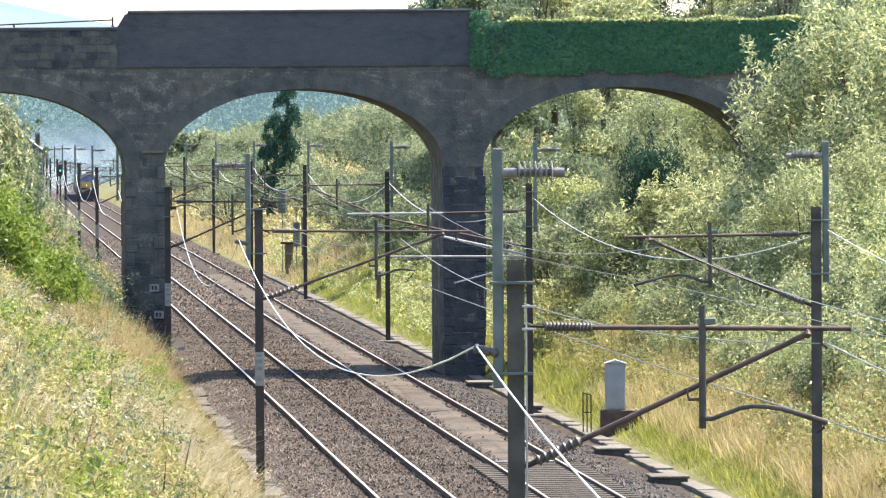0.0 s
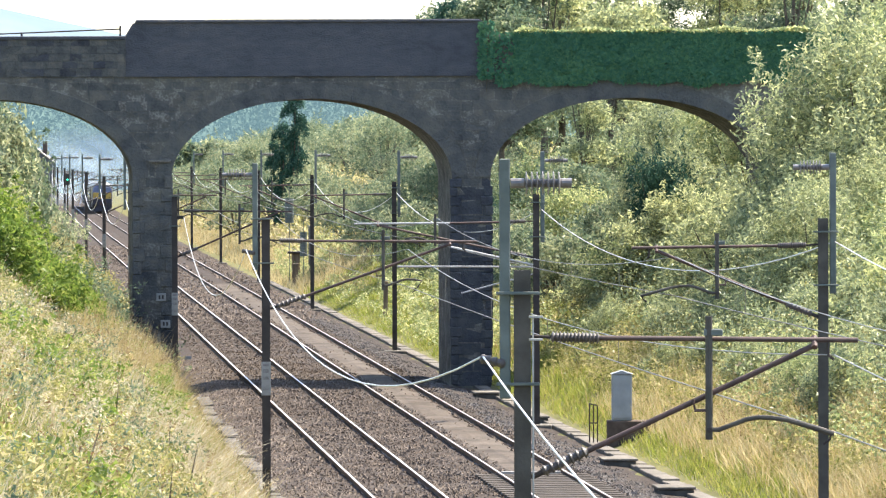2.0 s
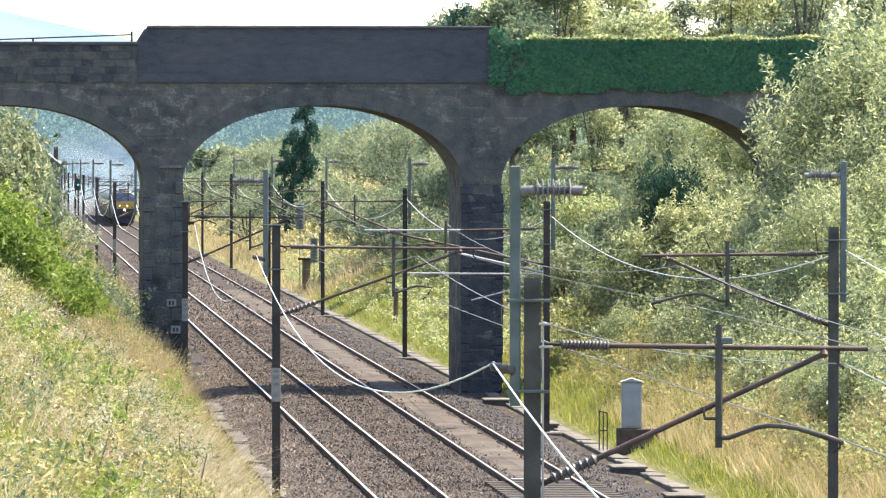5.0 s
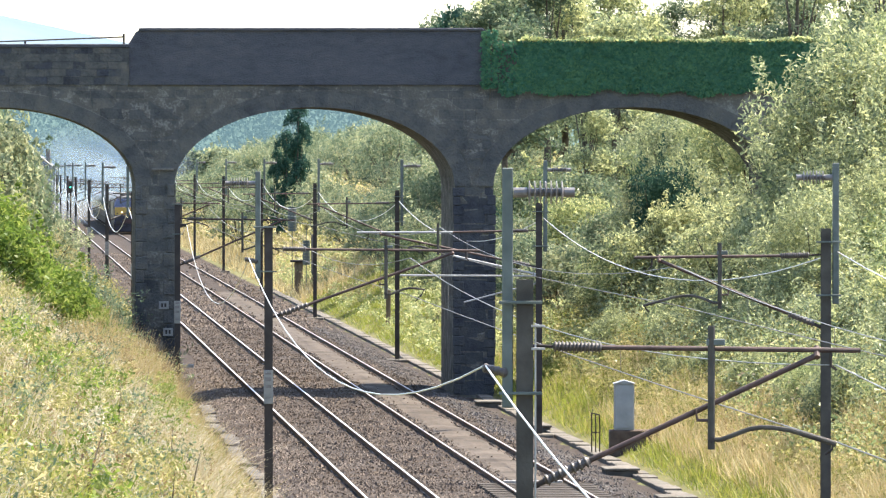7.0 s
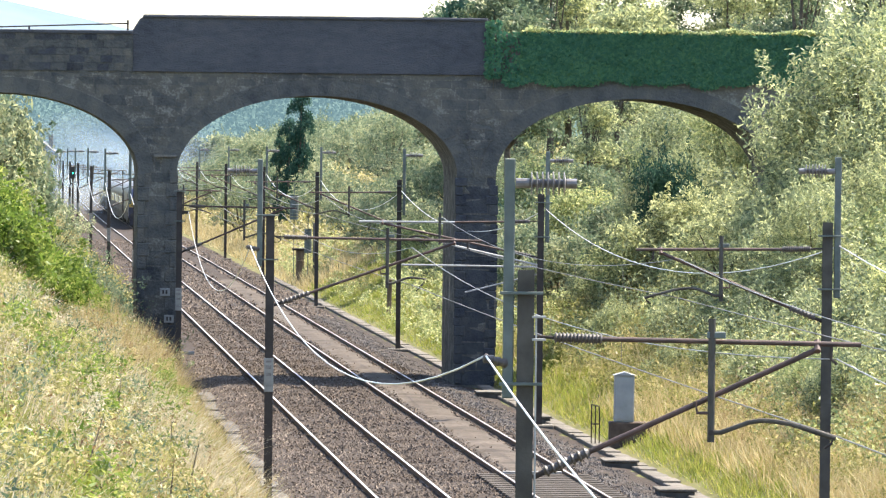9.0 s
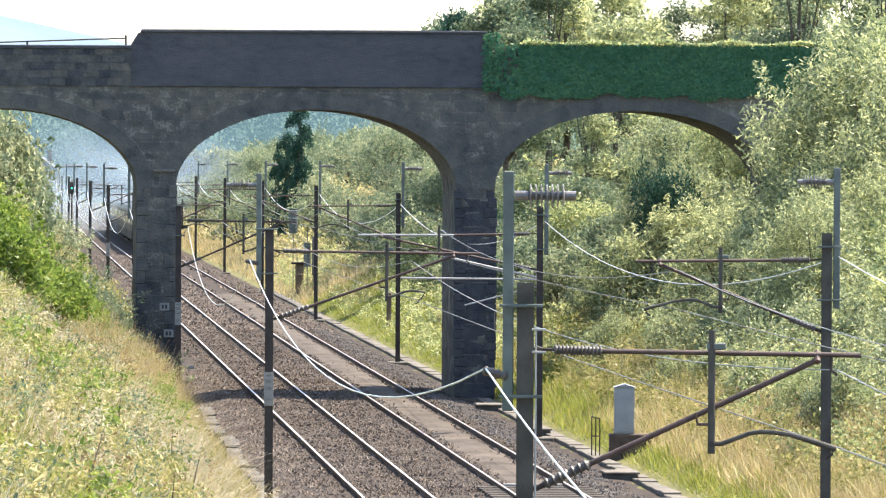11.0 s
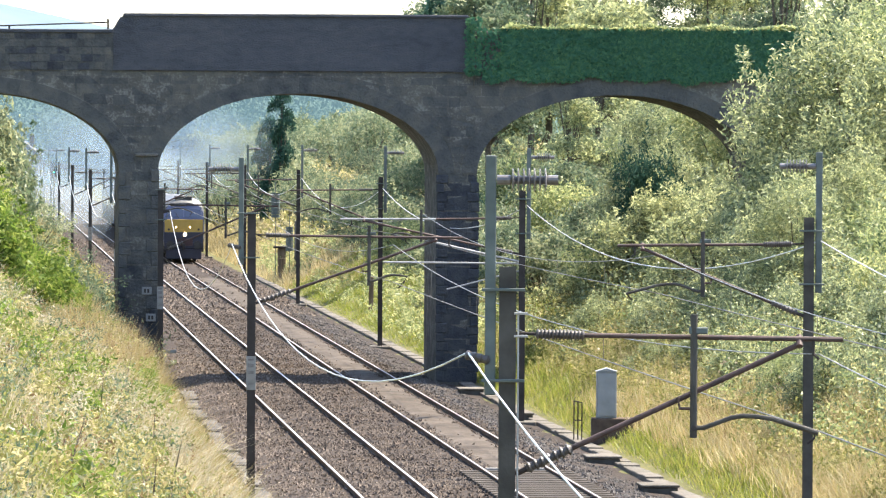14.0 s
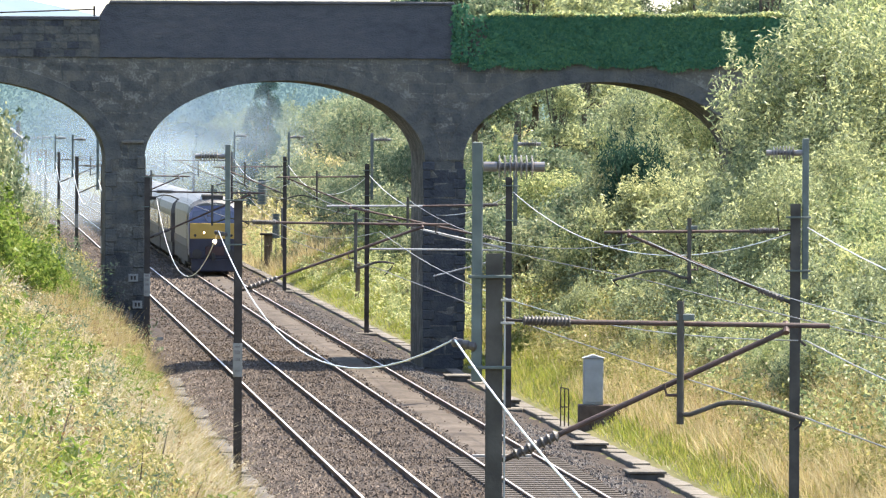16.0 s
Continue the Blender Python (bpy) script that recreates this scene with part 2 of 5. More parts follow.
def box(x0, y0, z0, x1, y1, z1, bevel=0.0, bm=None):
    own = bm is None
    bm = bm or bmesh.new()
    g = bmesh.ops.create_cube(bm, size=1.0, matrix=Matrix.LocRotScale(((x0 + x1) / 2, (y0 + y1) / 2, (z0 + z1) / 2), None, (x1 - x0, y1 - y0, z1 - z0)))
    if bevel and own:
        bmesh.ops.bevel(bm, geom=bm.edges[:], offset=bevel, segments=1, affect="EDGES")
    return bm


def rod(a, b, r, seg=8, bm=None, r2=None):
    bm = bm or bmesh.new()
    a, b = Vector(a), Vector(b)
    d = b - a
    m = Matrix.Translation((a + b) / 2) @ d.to_track_quat("Z", "Y").to_matrix().to_4x4()
    bmesh.ops.create_cone(bm, cap_ends=True, segments=seg, radius1=r, radius2=r if r2 is None else r2, depth=d.length, matrix=m)
    return bm


def path_rod(points, r, seg=6):
    bm = bmesh.new()
    for a, b in zip(points, points[1:]):
        rod(a, b, r, seg, bm)
    return bm


def raw(name, verts, faces, material, parent=None):
    me = bpy.data.meshes.new(name)
    me.from_pydata(verts, [], faces)
    me.materials.append(material)
    ob = new(name, me)
    ob.parent = parent
    return ob


def cards(name, verts, per, material, parent=None):
    """A mesh of loose faces, each of `per` corners, from an array of corners."""
    n = len(verts) // per
    me = bpy.data.meshes.new(name)
    me.vertices.add(len(verts)); me.loops.add(len(verts)); me.polygons.add(n)
    me.vertices.foreach_set("co", np.asarray(verts, dtype=np.float32).ravel())
    me.loops.foreach_set("vertex_index", np.arange(len(verts), dtype=np.int32))
    me.polygons.foreach_set("loop_start", np.arange(0, len(verts), per, dtype=np.int32))
    me.update(calc_edges=True)
    me.materials.append(material)
    ob = new(name, me)
    ob.parent = parent
    return ob


# ---- ground ----
def soft(x, a, b):
    t = np.clip((x - a) / (b - a), 0, 1)
    return t * t * (3 - 2 * t)


def ground_z(u, y):
    u, y = np.asarray(u, float), np.asarray(y, float)
    far = 1 - 0.75 * soft(y, 650, 1100)
    left = np.clip(-u - 4.75, 0, None)
    right = np.clip(u - 5.2, 0, None)
    zl = 0.74 * np.minimum(left, 6.2) + 0.16 * np.clip(left - 6.2, 0, 12) + 0.02 * np.clip(left - 18, 0, 200)
    zr = 0.50 * np.minimum(right, 11.5) + 0.14 * np.clip(right - 11.5, 0, 20) + 0.02 * np.clip(right - 31, 0, 200)
    hump = 1.0 * np.exp(-(y / 22.0) ** 2) * soft(left, 2, 5)
    crest = 0.45 * np.exp(-((y - 152) / 15.0) ** 2) * soft(left, 0.5, 1.3) * (1 - soft(left, 2.6, 4.2))
    ripple = 0.16 * np.sin(u * 1.7 + y * 0.31) * np.sin(y * 0.47 - u * 0.6) + 0.1 * np.sin(y * 1.3 + u * 2.1)
    fall = -4.5e-6 * np.clip(y - 250.0, 0, 650) ** 2
    return fall - 0.32 + (zl + zr) * far + hump + crest + ripple * soft(left + right, 0.4, 3.0)


us = np.concatenate([[-900, -500, -260, -120, -70, -45, -30], np.arange(-24, -4.5, 0.75), [-4.6, -4.0, 0, 4.0, 5.0], np.arange(5.6, 36, 0.9), [45, 70, 120, 260, 500, 900]])
ys = np.concatenate([[-120, -60, -30], np.arange(-12, 330, 2.5), np.arange(330, 700, 8), [720, 780, 860, 980, 1150, 1500, 2200, 3200, 4900]])
U, Y = np.meshgrid(us, ys)
X = 10.04 + U - SKEW * Y + bend(Y)
Z = ground_z(U, Y)
nv = len(us)
gf = [(j * nv + i, j * nv + i + 1, (j + 1) * nv + i + 1, (j + 1) * nv + i) for j in range(len(ys) - 1) for i in range(nv - 1)]
ground = smooth(raw("ground", np.stack([X, Y, Z], -1).reshape(-1, 3).tolist(), gf, M_SOIL))
tagged(ground, "grassy soil of a railway cutting between two banks", "ground", kind="structure")


# ---- track bed ----
def strip(name, profile, y0, y1, step, material, wobble=0.0):
    """A long strip along the line with the cross profile [(u, z), ...]."""
    yy = np.arange(y0, y1 + step, step)
    vs, fs, k = [], [], len(profile)
    for j, y in enumerate(yy):
        for u, z in profile:
            w = wobble * math.sin(y * 1.9 + u * 3.1) * math.sin(y * 0.83 + u)
            vs.append((line_x(u + w * 2, y), y, z + w + dip(y)))
    for j in range(len(yy) - 1):
        for i in range(k - 1):
            fs.append((j * k + i, j * k + i + 1, (j + 1) * k + i + 1, (j + 1) * k + i))
    return raw(name, vs, fs, material)


ballast = strip("ballast", [(-4.5, -0.36), (-3.9, -0.24), (-3.3, -0.13), (-2.6, -0.12), (-1.7, -0.10), (-0.8, -0.13), (0, -0.17), (0.8, -0.12), (1.7, -0.10), (2.6, -0.12), (3.4, -0.14), (4.0, -0.26), (4.66, -0.33)],
                20, 1200, 1.0, M_BALLAST, 0.02)
tagged(ballast, "grey-brown crushed stone ballast under two railway tracks", "ballast", kind="structure")
infill = strip("infill", [(1.68 - 0.60, -0.13), (1.68 - 0.42, -0.055), (1.68, -0.035), (1.68 + 0.42, -0.055), (1.68 + 0.60, -0.13)], 125, 300, 0.5, M_DUST, 0.02)
tagged(infill, "pale sandy dust filling the space between two rails", "track infill", kind="structure")


def rail(u, top):
    t = thing("rail", Matrix.Identity(4), "steel running rail with polished head and rusty sides on ballast", "rail", "running rails")
    foot = strip("web", [(u - 0.07, -0.17), (u - 0.06, -0.14), (u - 0.012, -0.12), (u - 0.012, -0.045), (u - 0.035, -0.03), (u - 0.035, -0.006),
                         (u + 0.035, -0.006), (u + 0.035, -0.03), (u + 0.012, -0.045), (u + 0.012, -0.12), (u + 0.06, -0.14), (u + 0.07, -0.17)], 20, 1200, 10, M_RUST)
    head = strip("railhead", [(u - 0.024, -0.004), (u - 0.017, 0.0), (u + 0.017, 0.0), (u + 0.024, -0.004)], 20, 1200, 10, top)
    foot.parent, head.parent = t, t


for u in (-2.43, -0.925, 0.925, 2.43):
    rail(u, M_RAILTOP if u < 0 else M_RAILDULL)

# ---- bridge ----
FY, BW = 175.0, 5.5                   # front face and width
PC = (-8.95, 0.97)                    # pier centres on the front face
PW, SPAN, RISE, SPRING = 1.2, 8.72, 2.46, 6.25
ARCHES = [PC[0] - PW / 2 - SPAN / 2, (PC[0] + PC[1]) / 2, PC[1] + PW / 2 + SPAN / 2]
DECK, TOP_LOW, TOP_MID = 9.4, 10.68, 11.18
XL, XR = ARCHES[0] - SPAN / 2 - 9.0, ARCHES[2] + SPAN / 2 + 9.0
bridge = thing("road_bridge", Matrix.Identity(4), "three-arched dark sooty gritstone road bridge over the railway", "bridge")


def sheared(bm, y0=FY):
    """Runs the depth of the bridge along the line."""
    for v in bm.verts:
        v.co.x -= SKEW * (v.co.y - y0)
    return bm


def arch_points(cx, half, rise, spring, n=28):
    return [(cx - half * math.cos(math.pi * i / n), spring + rise * math.sin(math.pi * i / n)) for i in range(n + 1)]


def wall_body():
    bm = bmesh.new()
    out = [(XL, DECK), (XL, -0.4)]
    for k, cx in enumerate(ARCHES):
        half = SPAN / 2
        out += [(cx - half, -0.4)] + arch_points(cx, half, RISE, SPRING) + [(cx + half, -0.4)]
    out += [(XR, -0.4), (XR, DECK)]
    vs = [bm.verts.new((x, FY, z)) for x, z in out]
    f = bm.faces.new(vs)
    g = bmesh.ops.extrude_face_region(bm, geom=[f])
    for v in g["geom"]:
        if isinstance(v, bmesh.types.BMVert):
            v.co.y += BW
    bmesh.ops.triangulate(bm, faces=[q for q in bm.faces if len(q.verts) > 4])
    bmesh.ops.recalc_face_normals(bm, faces=bm.faces[:])
    return sheared(bm)


part("wall", wall_body(), M_JOINT, bridge)
X_MID0, X_MID1 = -9.75, 1.42
for y0, nm in ((FY - 0.03, "parapet"), (FY + BW - 0.42, "parapet")):
    y1 = y0 + 0.45
    part(nm, sheared(box(XL, y0, DECK + 0.004, X_MID0 - 0.003, y1, TOP_LOW - 0.12)), M_STONE, bridge)
    part(nm, sheared(box(X_MID1 + 0.003, y0, DECK + 0.004, XR, y1, TOP_LOW - 0.12)), M_STONE, bridge)
    part("coping", sheared(box(XL, y0 - 0.06, TOP_LOW - 0.116, X_MID0 - 0.003, y1 + 0.06, TOP_LOW, 0.02)), M_SOOT, bridge)
    part("coping", sheared(box(X_MID1 + 0.003, y0 - 0.06, TOP_LOW - 0.116, XR, y1 + 0.06, TOP_LOW, 0.02)), M_CONC, bridge)
    bm = bmesh.new()
    prof = [(X_MID0, DECK), (X_MID0, TOP_LOW - 0.05), (X_MID0 + 0.34, TOP_MID), (X_MID1 - 0.2, TOP_MID), (X_MID1, TOP_MID - 0.16), (X_MID1, DECK)]
    f = bm.faces.new([bm.verts.new((x, y0 - 0.03, z + 0.004)) for x, z in prof])
    g = bmesh.ops.extrude_face_region(bm, geom=[f])
    for v in g["geom"]:
        if isinstance(v, bmesh.types.BMVert):
            v.co.y += 0.51
    bmesh.ops.recalc_face_normals(bm, faces=bm.faces[:])
    part("raised_parapet", sheared(bm), M_SOOT, bridge, "smooth soot-black raised middle parapet")
for k in range(5):
    z0 = DECK + 0.01 + k * 0.31
    x = X_MID0 + 0.02 + (0.2 if k == 3 else 0.34 if k == 4 else 0.0)
    while x < X_MID1 - 0.25:
        w = min(0.9 + 0.6 * random.random(), X_MID1 - 0.02 - x)
        if X_MID1 - x - w < 0.4:
            w = X_MID1 - 0.02 - x
        part("ashlar", sheared(box(x + 0.001, FY - 0.074 - 0.003 * random.random(), z0 + 0.001, x + w - 0.001, FY - 0.062, min(z0 + 0.309, TOP_MID - 0.11), 0.002)), M_SOOT, bridge)
        x += w
part("parapet_cap", sheared(box(X_MID0 + 0.3, FY - 0.13, TOP_MID - 0.1, X_MID1 - 0.16, FY - 0.084, TOP_MID - 0.01, 0.02)), M_SOOT, bridge)


# ---- masts and wires ----
def cable(points, r, seg=6):
    """One continuous tube along the points."""
    bm = bmesh.new()
    P = [Vector(p) for p in points]
    rings = []
    for i, p in enumerate(P):
        d = (P[min(i + 1, len(P) - 1)] - P[max(i - 1, 0)]).normalized()
        a = d.cross(Vector((0, 1, 0)) if abs(d.z) > 0.9 else Vector((0, 0, 1))).normalized()
        b = a.cross(d)
        rings.append([bm.verts.new(p + (a * math.cos(k * 2 * math.pi / seg) + b * math.sin(k * 2 * math.pi / seg)) * r) for k in range(seg)])
    for q, w in zip(rings, rings[1:]):
        for k in range(seg):
            bm.faces.new((q[k], q[(k + 1) % seg], w[(k + 1) % seg], w[k]))
    bm.faces.new(rings[0][::-1]); bm.faces.new(rings[-1])
    return bm


def insulator(a, b, r=0.11, n=7, cap=0.035, lo=0.0, hi=1.0):
    """A ribbed insulator turned as one piece."""
    a, b = Vector(a), Vector(b)
    d = b - a
    q = d.to_track_quat("Z", "Y").to_matrix()
    prof = [(0.0, cap), (lo, cap)] if lo else [(0.0, cap)]
    for i in range(n):
        f0, w = lo + (hi - lo) * (i + 0.25) / n, (hi - lo) * 0.5 / n
        prof += [(f0, 0.04), (f0 + w * 0.25, r), (f0 + w * 0.55, r), (f0 + w, 0.045)]
    prof += [(hi, cap), (1.0, cap)] if hi < 1 else [(1.0, cap)]
    bm = bmesh.new()
    seg, rings = 12, []
    for f, rad in prof:
        rings.append([bm.verts.new(a + d * f + q @ Vector((rad * math.cos(k * 2 * math.pi / seg), rad * math.sin(k * 2 * math.pi / seg), 0))) for k in range(seg)])
    for g, h in zip(rings, rings[1:]):
        for k in range(seg):
            bm.faces.new((g[k], g[(k + 1) % seg], h[(k + 1) % seg], h[k]))
    bm.faces.new(rings[0][::-1]); bm.faces.new(rings[-1])
    return bm


def mast(u, y, arm, side, top=5.9, ins_side=1, label="dark steel overhead line mast with a tubular cantilever arm"):
    """One mast beside the line. side: +1 for an arm to the right. arm: its length."""
    t = thing("overhead_line_mast", pose(line_x(u + {57: -0.03, 97: -0.05, 117: 0.18, 150: 0.03, 205: 0.08}.get(y, 0.0), y), y, dip(y)), label, "railway mast", "overhead line masts")
    w, s = 0.085, side
    col = M_MASTD if side > 0 or y > 100 else M_MASTG
    bm = bmesh.new()
    prof = [(-w, -w), (w, -w), (w, -w + 0.024), (0.012, -w + 0.024), (0.012, w - 0.024), (w, w - 0.024), (w, w), (-w, w), (-w, w - 0.024), (-0.012, w - 0.024), (-0.012, -w + 0.024), (-w, -w + 0.024)]
    f = bm.faces.new([bm.verts.new((px_, py_, -0.4)) for px_, py_ in prof])
    g = bmesh.ops.extrude_face_region(bm, geom=[f])
    for v in g["geom"]:
        if isinstance(v, bmesh.types.BMVert):
            v.co.z = top
    bmesh.ops.recalc_face_normals(bm, faces=bm.faces[:])
    part("column", bm, M_MASTB if y in (57, 97) else col, t)
    part("footing", box(-0.4, -0.4, -0.6, 0.4, 0.4, -0.2, 0.03), M_CONC, t)
    if s > 0:
        plate = part("warning_plate", box(-w - 0.012, -w - 0.03, 2.05, w + 0.012, -w - 0.015, 2.75, 0.004), M_LABEL, t, "pale grey banded plate")
        for z0, z1 in ((2.66, 2.70), (2.52, 2.60), (2.38, 2.44), (2.16, 2.19)):
            part("mark", box(-w + 0.02, -w - 0.036, z0, w - 0.03, -w - 0.031, z1), M_INSU, plate)
    xe = -0.175 * s if y < 100 and s > 0 else (0.17 if s < 0 else -0.22)
    if y == 173:
        xe = 0.1
        part("step_bracket", box(w, -0.12, 0.70, 0.5, 0.0, 0.80, 0.01), M_LABEL, t, "pale bracket")
        part("wire_bracket", box(w, -0.04, 5.02, 0.3, 0.04, 5.12, 0.01), M_MASTD, t)
    else:
        part("extension", box(xe - 0.055, -0.055, 4.65, xe + 0.055, 0.055, top + 1.13, 0.01), M_MASTG, t, "galvanised upright clamped to the mast")
    for z in (4.8, 5.72):
        part("clamp", box(min(xe, -w) - 0.09, -w - 0.05, z - 0.016, max(xe, w) + 0.09, -w - 0.02, z + 0.016, 0.005), M_MASTG, t)
    zi = top + 0.88
    if y != 173:
        part("feeder_insulator", insulator((xe + 0.06 * ins_side, 0, zi), (xe + 0.68 * ins_side, 0, zi), 0.118, 7, 0.05, 0.22, 0.84), M_INSU, t)
    if s > 0 and y in (57, 117):
        part("earth_insulator", insulator((xe, -0.06, 5.0), (-0.43 if y == 57 else -0.50, -0.02, 5.06), 0.05, 4, 0.02), M_INSUD, t)
    if y == 57:
        part("conduit", rod((w + 0.022, -w, 3.3), (w + 0.022, -w, 5.5), 0.011, 6), M_PALETUBE, t, "pale conduit down the mast")
        for z in (5.25, 5.48):
            part("conduit_clip", box(w - 0.02, -w - 0.03, z - 0.012, w + 0.12, -w + 0.01, z + 0.012, 0.003), M_PALETUBE, t)
    za, zb = (5.28, 3.85) if s > 0 else (5.5, 4.25)
    if y == 150:
        # heavier set of pale tubes where two wires meet
        za, zb, arm = 5.22, 4.25, 4.85
        part("registration_tube", rod((s * w, -0.05, 4.0), (s * 3.7, -0.05, 4.02), 0.026, 10), M_PALETUBE, t, "pale galvanised horizontal tube")
        part("steady_arm", rod((s * w, -0.08, 4.05), (s * 2.28, -0.08, 4.54), 0.03, 10), M_PALETUBE, t, "pale galvanised steady arm")
        part("steady_arm", rod((s * w, 0.05, 3.8), (s * 2.0, 0.05, 3.3), 0.02, 8), M_PALETUBE, t, "pale galvanised steady arm")
    part("top_link", rod((s * w, 0, za), (s * 0.30, 0, za - 0.01), 0.016, 6), M_MASTD, t)
    part("top_insulator", insulator((s * 0.29, 0, za - 0.01), (s * 0.78, 0, za - 0.02), 0.058, 13), M_INSUD, t)
    reach = 2.3 if y == 150 else arm
    part("top_tube", rod((s * 0.75, 0, za - 0.02), (s * reach, 0, za - 0.05), 0.026, 10), M_TUBE, t)
    if y == 150:
        part("tube_end", rod((s * reach, 0, za - 0.05), (s * arm, 0, za - 0.06), 0.028, 10), M_PALETUBE, t, "pale galvanised end of the top tube")
    k = 0.87 * arm
    A, B = Vector((s * w, 0, zb)), Vector((s * k, 0, za - 0.1))
    part("strut_insulator", insulator(A.lerp(B, 0.04), A.lerp(B, 0.2), 0.062), M_INSUD, t)
    part("strut", rod(A.lerp(B, 0.19), B, 0.029, 10), M_TUBE, t)
    part("strut_link", rod(A, A.lerp(B, 0.05), 0.03, 8), M_MASTD, t)
    xd = s * (0.555 * arm)
    zc = 4.28 if s > 0 else 4.62
    part("drop_tube", rod((xd, -0.07, za + 0.2), (xd, -0.07, zc - 0.05), 0.038, 10), M_MASTB, t)
    part("registration_arm", cable([(xd, -0.07, zc + 0.05), (xd + s * 0.10, -0.07, zc + 0.05), (xd + s * 0.26, -0.07, zc + 0.11), (xd + s * 0.38, -0.07, zc + 0.155), (xd + s * 0.50, -0.07, zc + 0.175),
                                          (xd + s * 0.62, -0.07, zc + 0.17), (xd + s * 0.80, -0.07, zc + 0.145), (s * 3.15, -0.07, zc + 0.0)], 0.025, 8), M_MASTB, t)
    part("arm_hook", cable([(s * 3.12, -0.07, zc), (s * 3.11, -0.07, zc - 0.05), (s * 3.04, -0.07, zc - 0.10)], 0.014, 6), M_MASTD, t)
    part("arm_pin", rod((xd, -0.13, zc + 0.05), (xd, 0.0, zc + 0.05), 0.03, 8), M_MASTD, t)
    zs = A.lerp(B, (abs(xd) - w) / (k - w)).z
    part("strut_clamp", cable([(xd, -0.06, zs - 0.16), (xd - s * 0.14, -0.06, zs - 0.16), (xd - s * 0.16, -0.03, zs - 0.05)], 0.02, 6), M_TUBE, t)
    part("strut_eye", rod((s * k, -0.05, za - 0.12), (s * k, 0.05, za - 0.02), 0.035, 8), M_TUBE, t)
    part("wire_clip", cable([(s * (arm - 0.3), 0, za - 0.06), (s * (arm - 0.3), 0, za - 0.2), (s * (arm - 0.24), 0, za - 0.25)], 0.016, 6), M_MASTD, t)
    part("bracket", box(xd - 0.05, -0.1, za + 0.0, xd + 0.14, -0.02, za + 0.07, 0.01), M_MASTG, t)
    return t


LEFT_Y = [0, 57, 117, 173, 233, 293, 356, 423, 481, 556, 620, 690]
RIGHT_Y = [42, 97, 150, 205, 258, 312, 366, 422, 480, 540, 600]
mast(-4.75, 0, 3.6, 1)
for i, y in enumerate(LEFT_Y[1:]):
    mast(-4.75, y, (3.4, 4.4, 3.6)[min(i, 2)], 1, 5.95 if i < 1 else 5.75, 1 if i != 1 else -1)
for i, y in enumerate(RIGHT_Y):
    mast(4.15, y, 3.3, -1, 5.95, -1 if i == 1 else 1, "grey steel overhead line mast with a tubular cantilever arm")


def sag_points(a, b, drop, n=14):
    a, b = Vector(a), Vector(b)
    return [a.lerp(b, i / n) - Vector((0, 0, drop * 4 * (i / n) * (1 - i / n))) for i in range(n + 1)]


def wire(name, us, ys, z, drop, r, material, label):
    t = thing(name, Matrix.Identity(4), label, "overhead wire", "overhead wires")
    us = us if isinstance(us, (list, tuple)) else [us] * len(ys)
    for i, (y0, y1) in enumerate(zip(ys, ys[1:])):
        thin = r if y0 < 150 else r * 1.15
        smooth(part("span", cable(sag_points((line_x(us[i], y0), y0, z + dip(y0)), (line_x(us[i + 1], y1), y1, z + dip(y1)), drop[i] if isinstance(drop, list) else drop, 18), thin), material, t))


wire("earth_wire", [-5.2, -5.18, -4.98, -4.47] + [-4.95] * 8, LEFT_Y, 5.08, [1.25, 1.25, 1.6] + [1.4] * 8, 0.0105, M_WIRE, "bright sagging aluminium wire hung along the masts")
wire("earth_wire", 4.3, RIGHT_Y, 5.55, 1.0, 0.010, M_WIRE, "bright sagging aluminium wire hung along the masts")
for u, ys, zc, zm in ((-1.62, LEFT_Y, 4.3, 5.08), (1.55, RIGHT_Y, 4.62, 5.3)):
    wire("catenary_wire", u, ys, zm, 0.55, 0.0075, M_WIREG, "pale stranded catenary wire over a track")
    wire("contact_wire", u, ys, zc, 0.06, 0.008, M_WIRED, "dark copper contact wire over a track")
    for y0, y1 in zip(ys, ys[1:5]):
        t = thing("dropper_set", Matrix.Identity(4), "thin wire droppers between catenary and contact wire", "overhead wire", "dropper sets")
        for k in range(1, 6):
            f = k / 6
            y = y0 + (y1 - y0) * f
            part("dropper", rod((line_x(u, y), y, zc - 0.24 * f * (1 - f) + dip(y)), (line_x(u, y), y, zm - 2.2 * f * (1 - f) + dip(y)), 0.005, 4), M_WIRED, t)

# ---- train ----
M_PALE = mat("pale_grey_paint", (0.085, 0.079, 0.074), (0.135, 0.126, 0.118), 1.2, 0.5, fine=30, bump=0.03)
# Coach sides face away from the sun; their shade is in this colour.
M_COACH = mat("shaded_coach_paint", (0.032, 0.028, 0.029), (0.055, 0.048, 0.047), 1.2, 0.5, fine=30, bump=0.03)
M_NAVY = mat("dark_blue_paint", (0.05, 0.058, 0.11), (0.07, 0.08, 0.14), 1.2, 0.4, fine=30, bump=0.03)
M_YELLOW = mat("warning_yellow", (0.32, 0.195, 0.03), (0.39, 0.25, 0.05), 1.5, 0.45, fine=30, bump=0.03)
M_ROOF = mat("grey_roof_paint", (0.07, 0.068, 0.066), (0.11, 0.107, 0.104), 1.0, 0.5, fine=20, bump=0.1)
M_UNDER = mat("grimy_black_running_gear", (0.02, 0.018, 0.017), (0.05, 0.045, 0.04), 3, 0.8, fine=30)
M_GLASS = mat("dark_window_glass", (0.02, 0.025, 0.04), (0.03, 0.035, 0.05), 1, 0.08, bump=0)
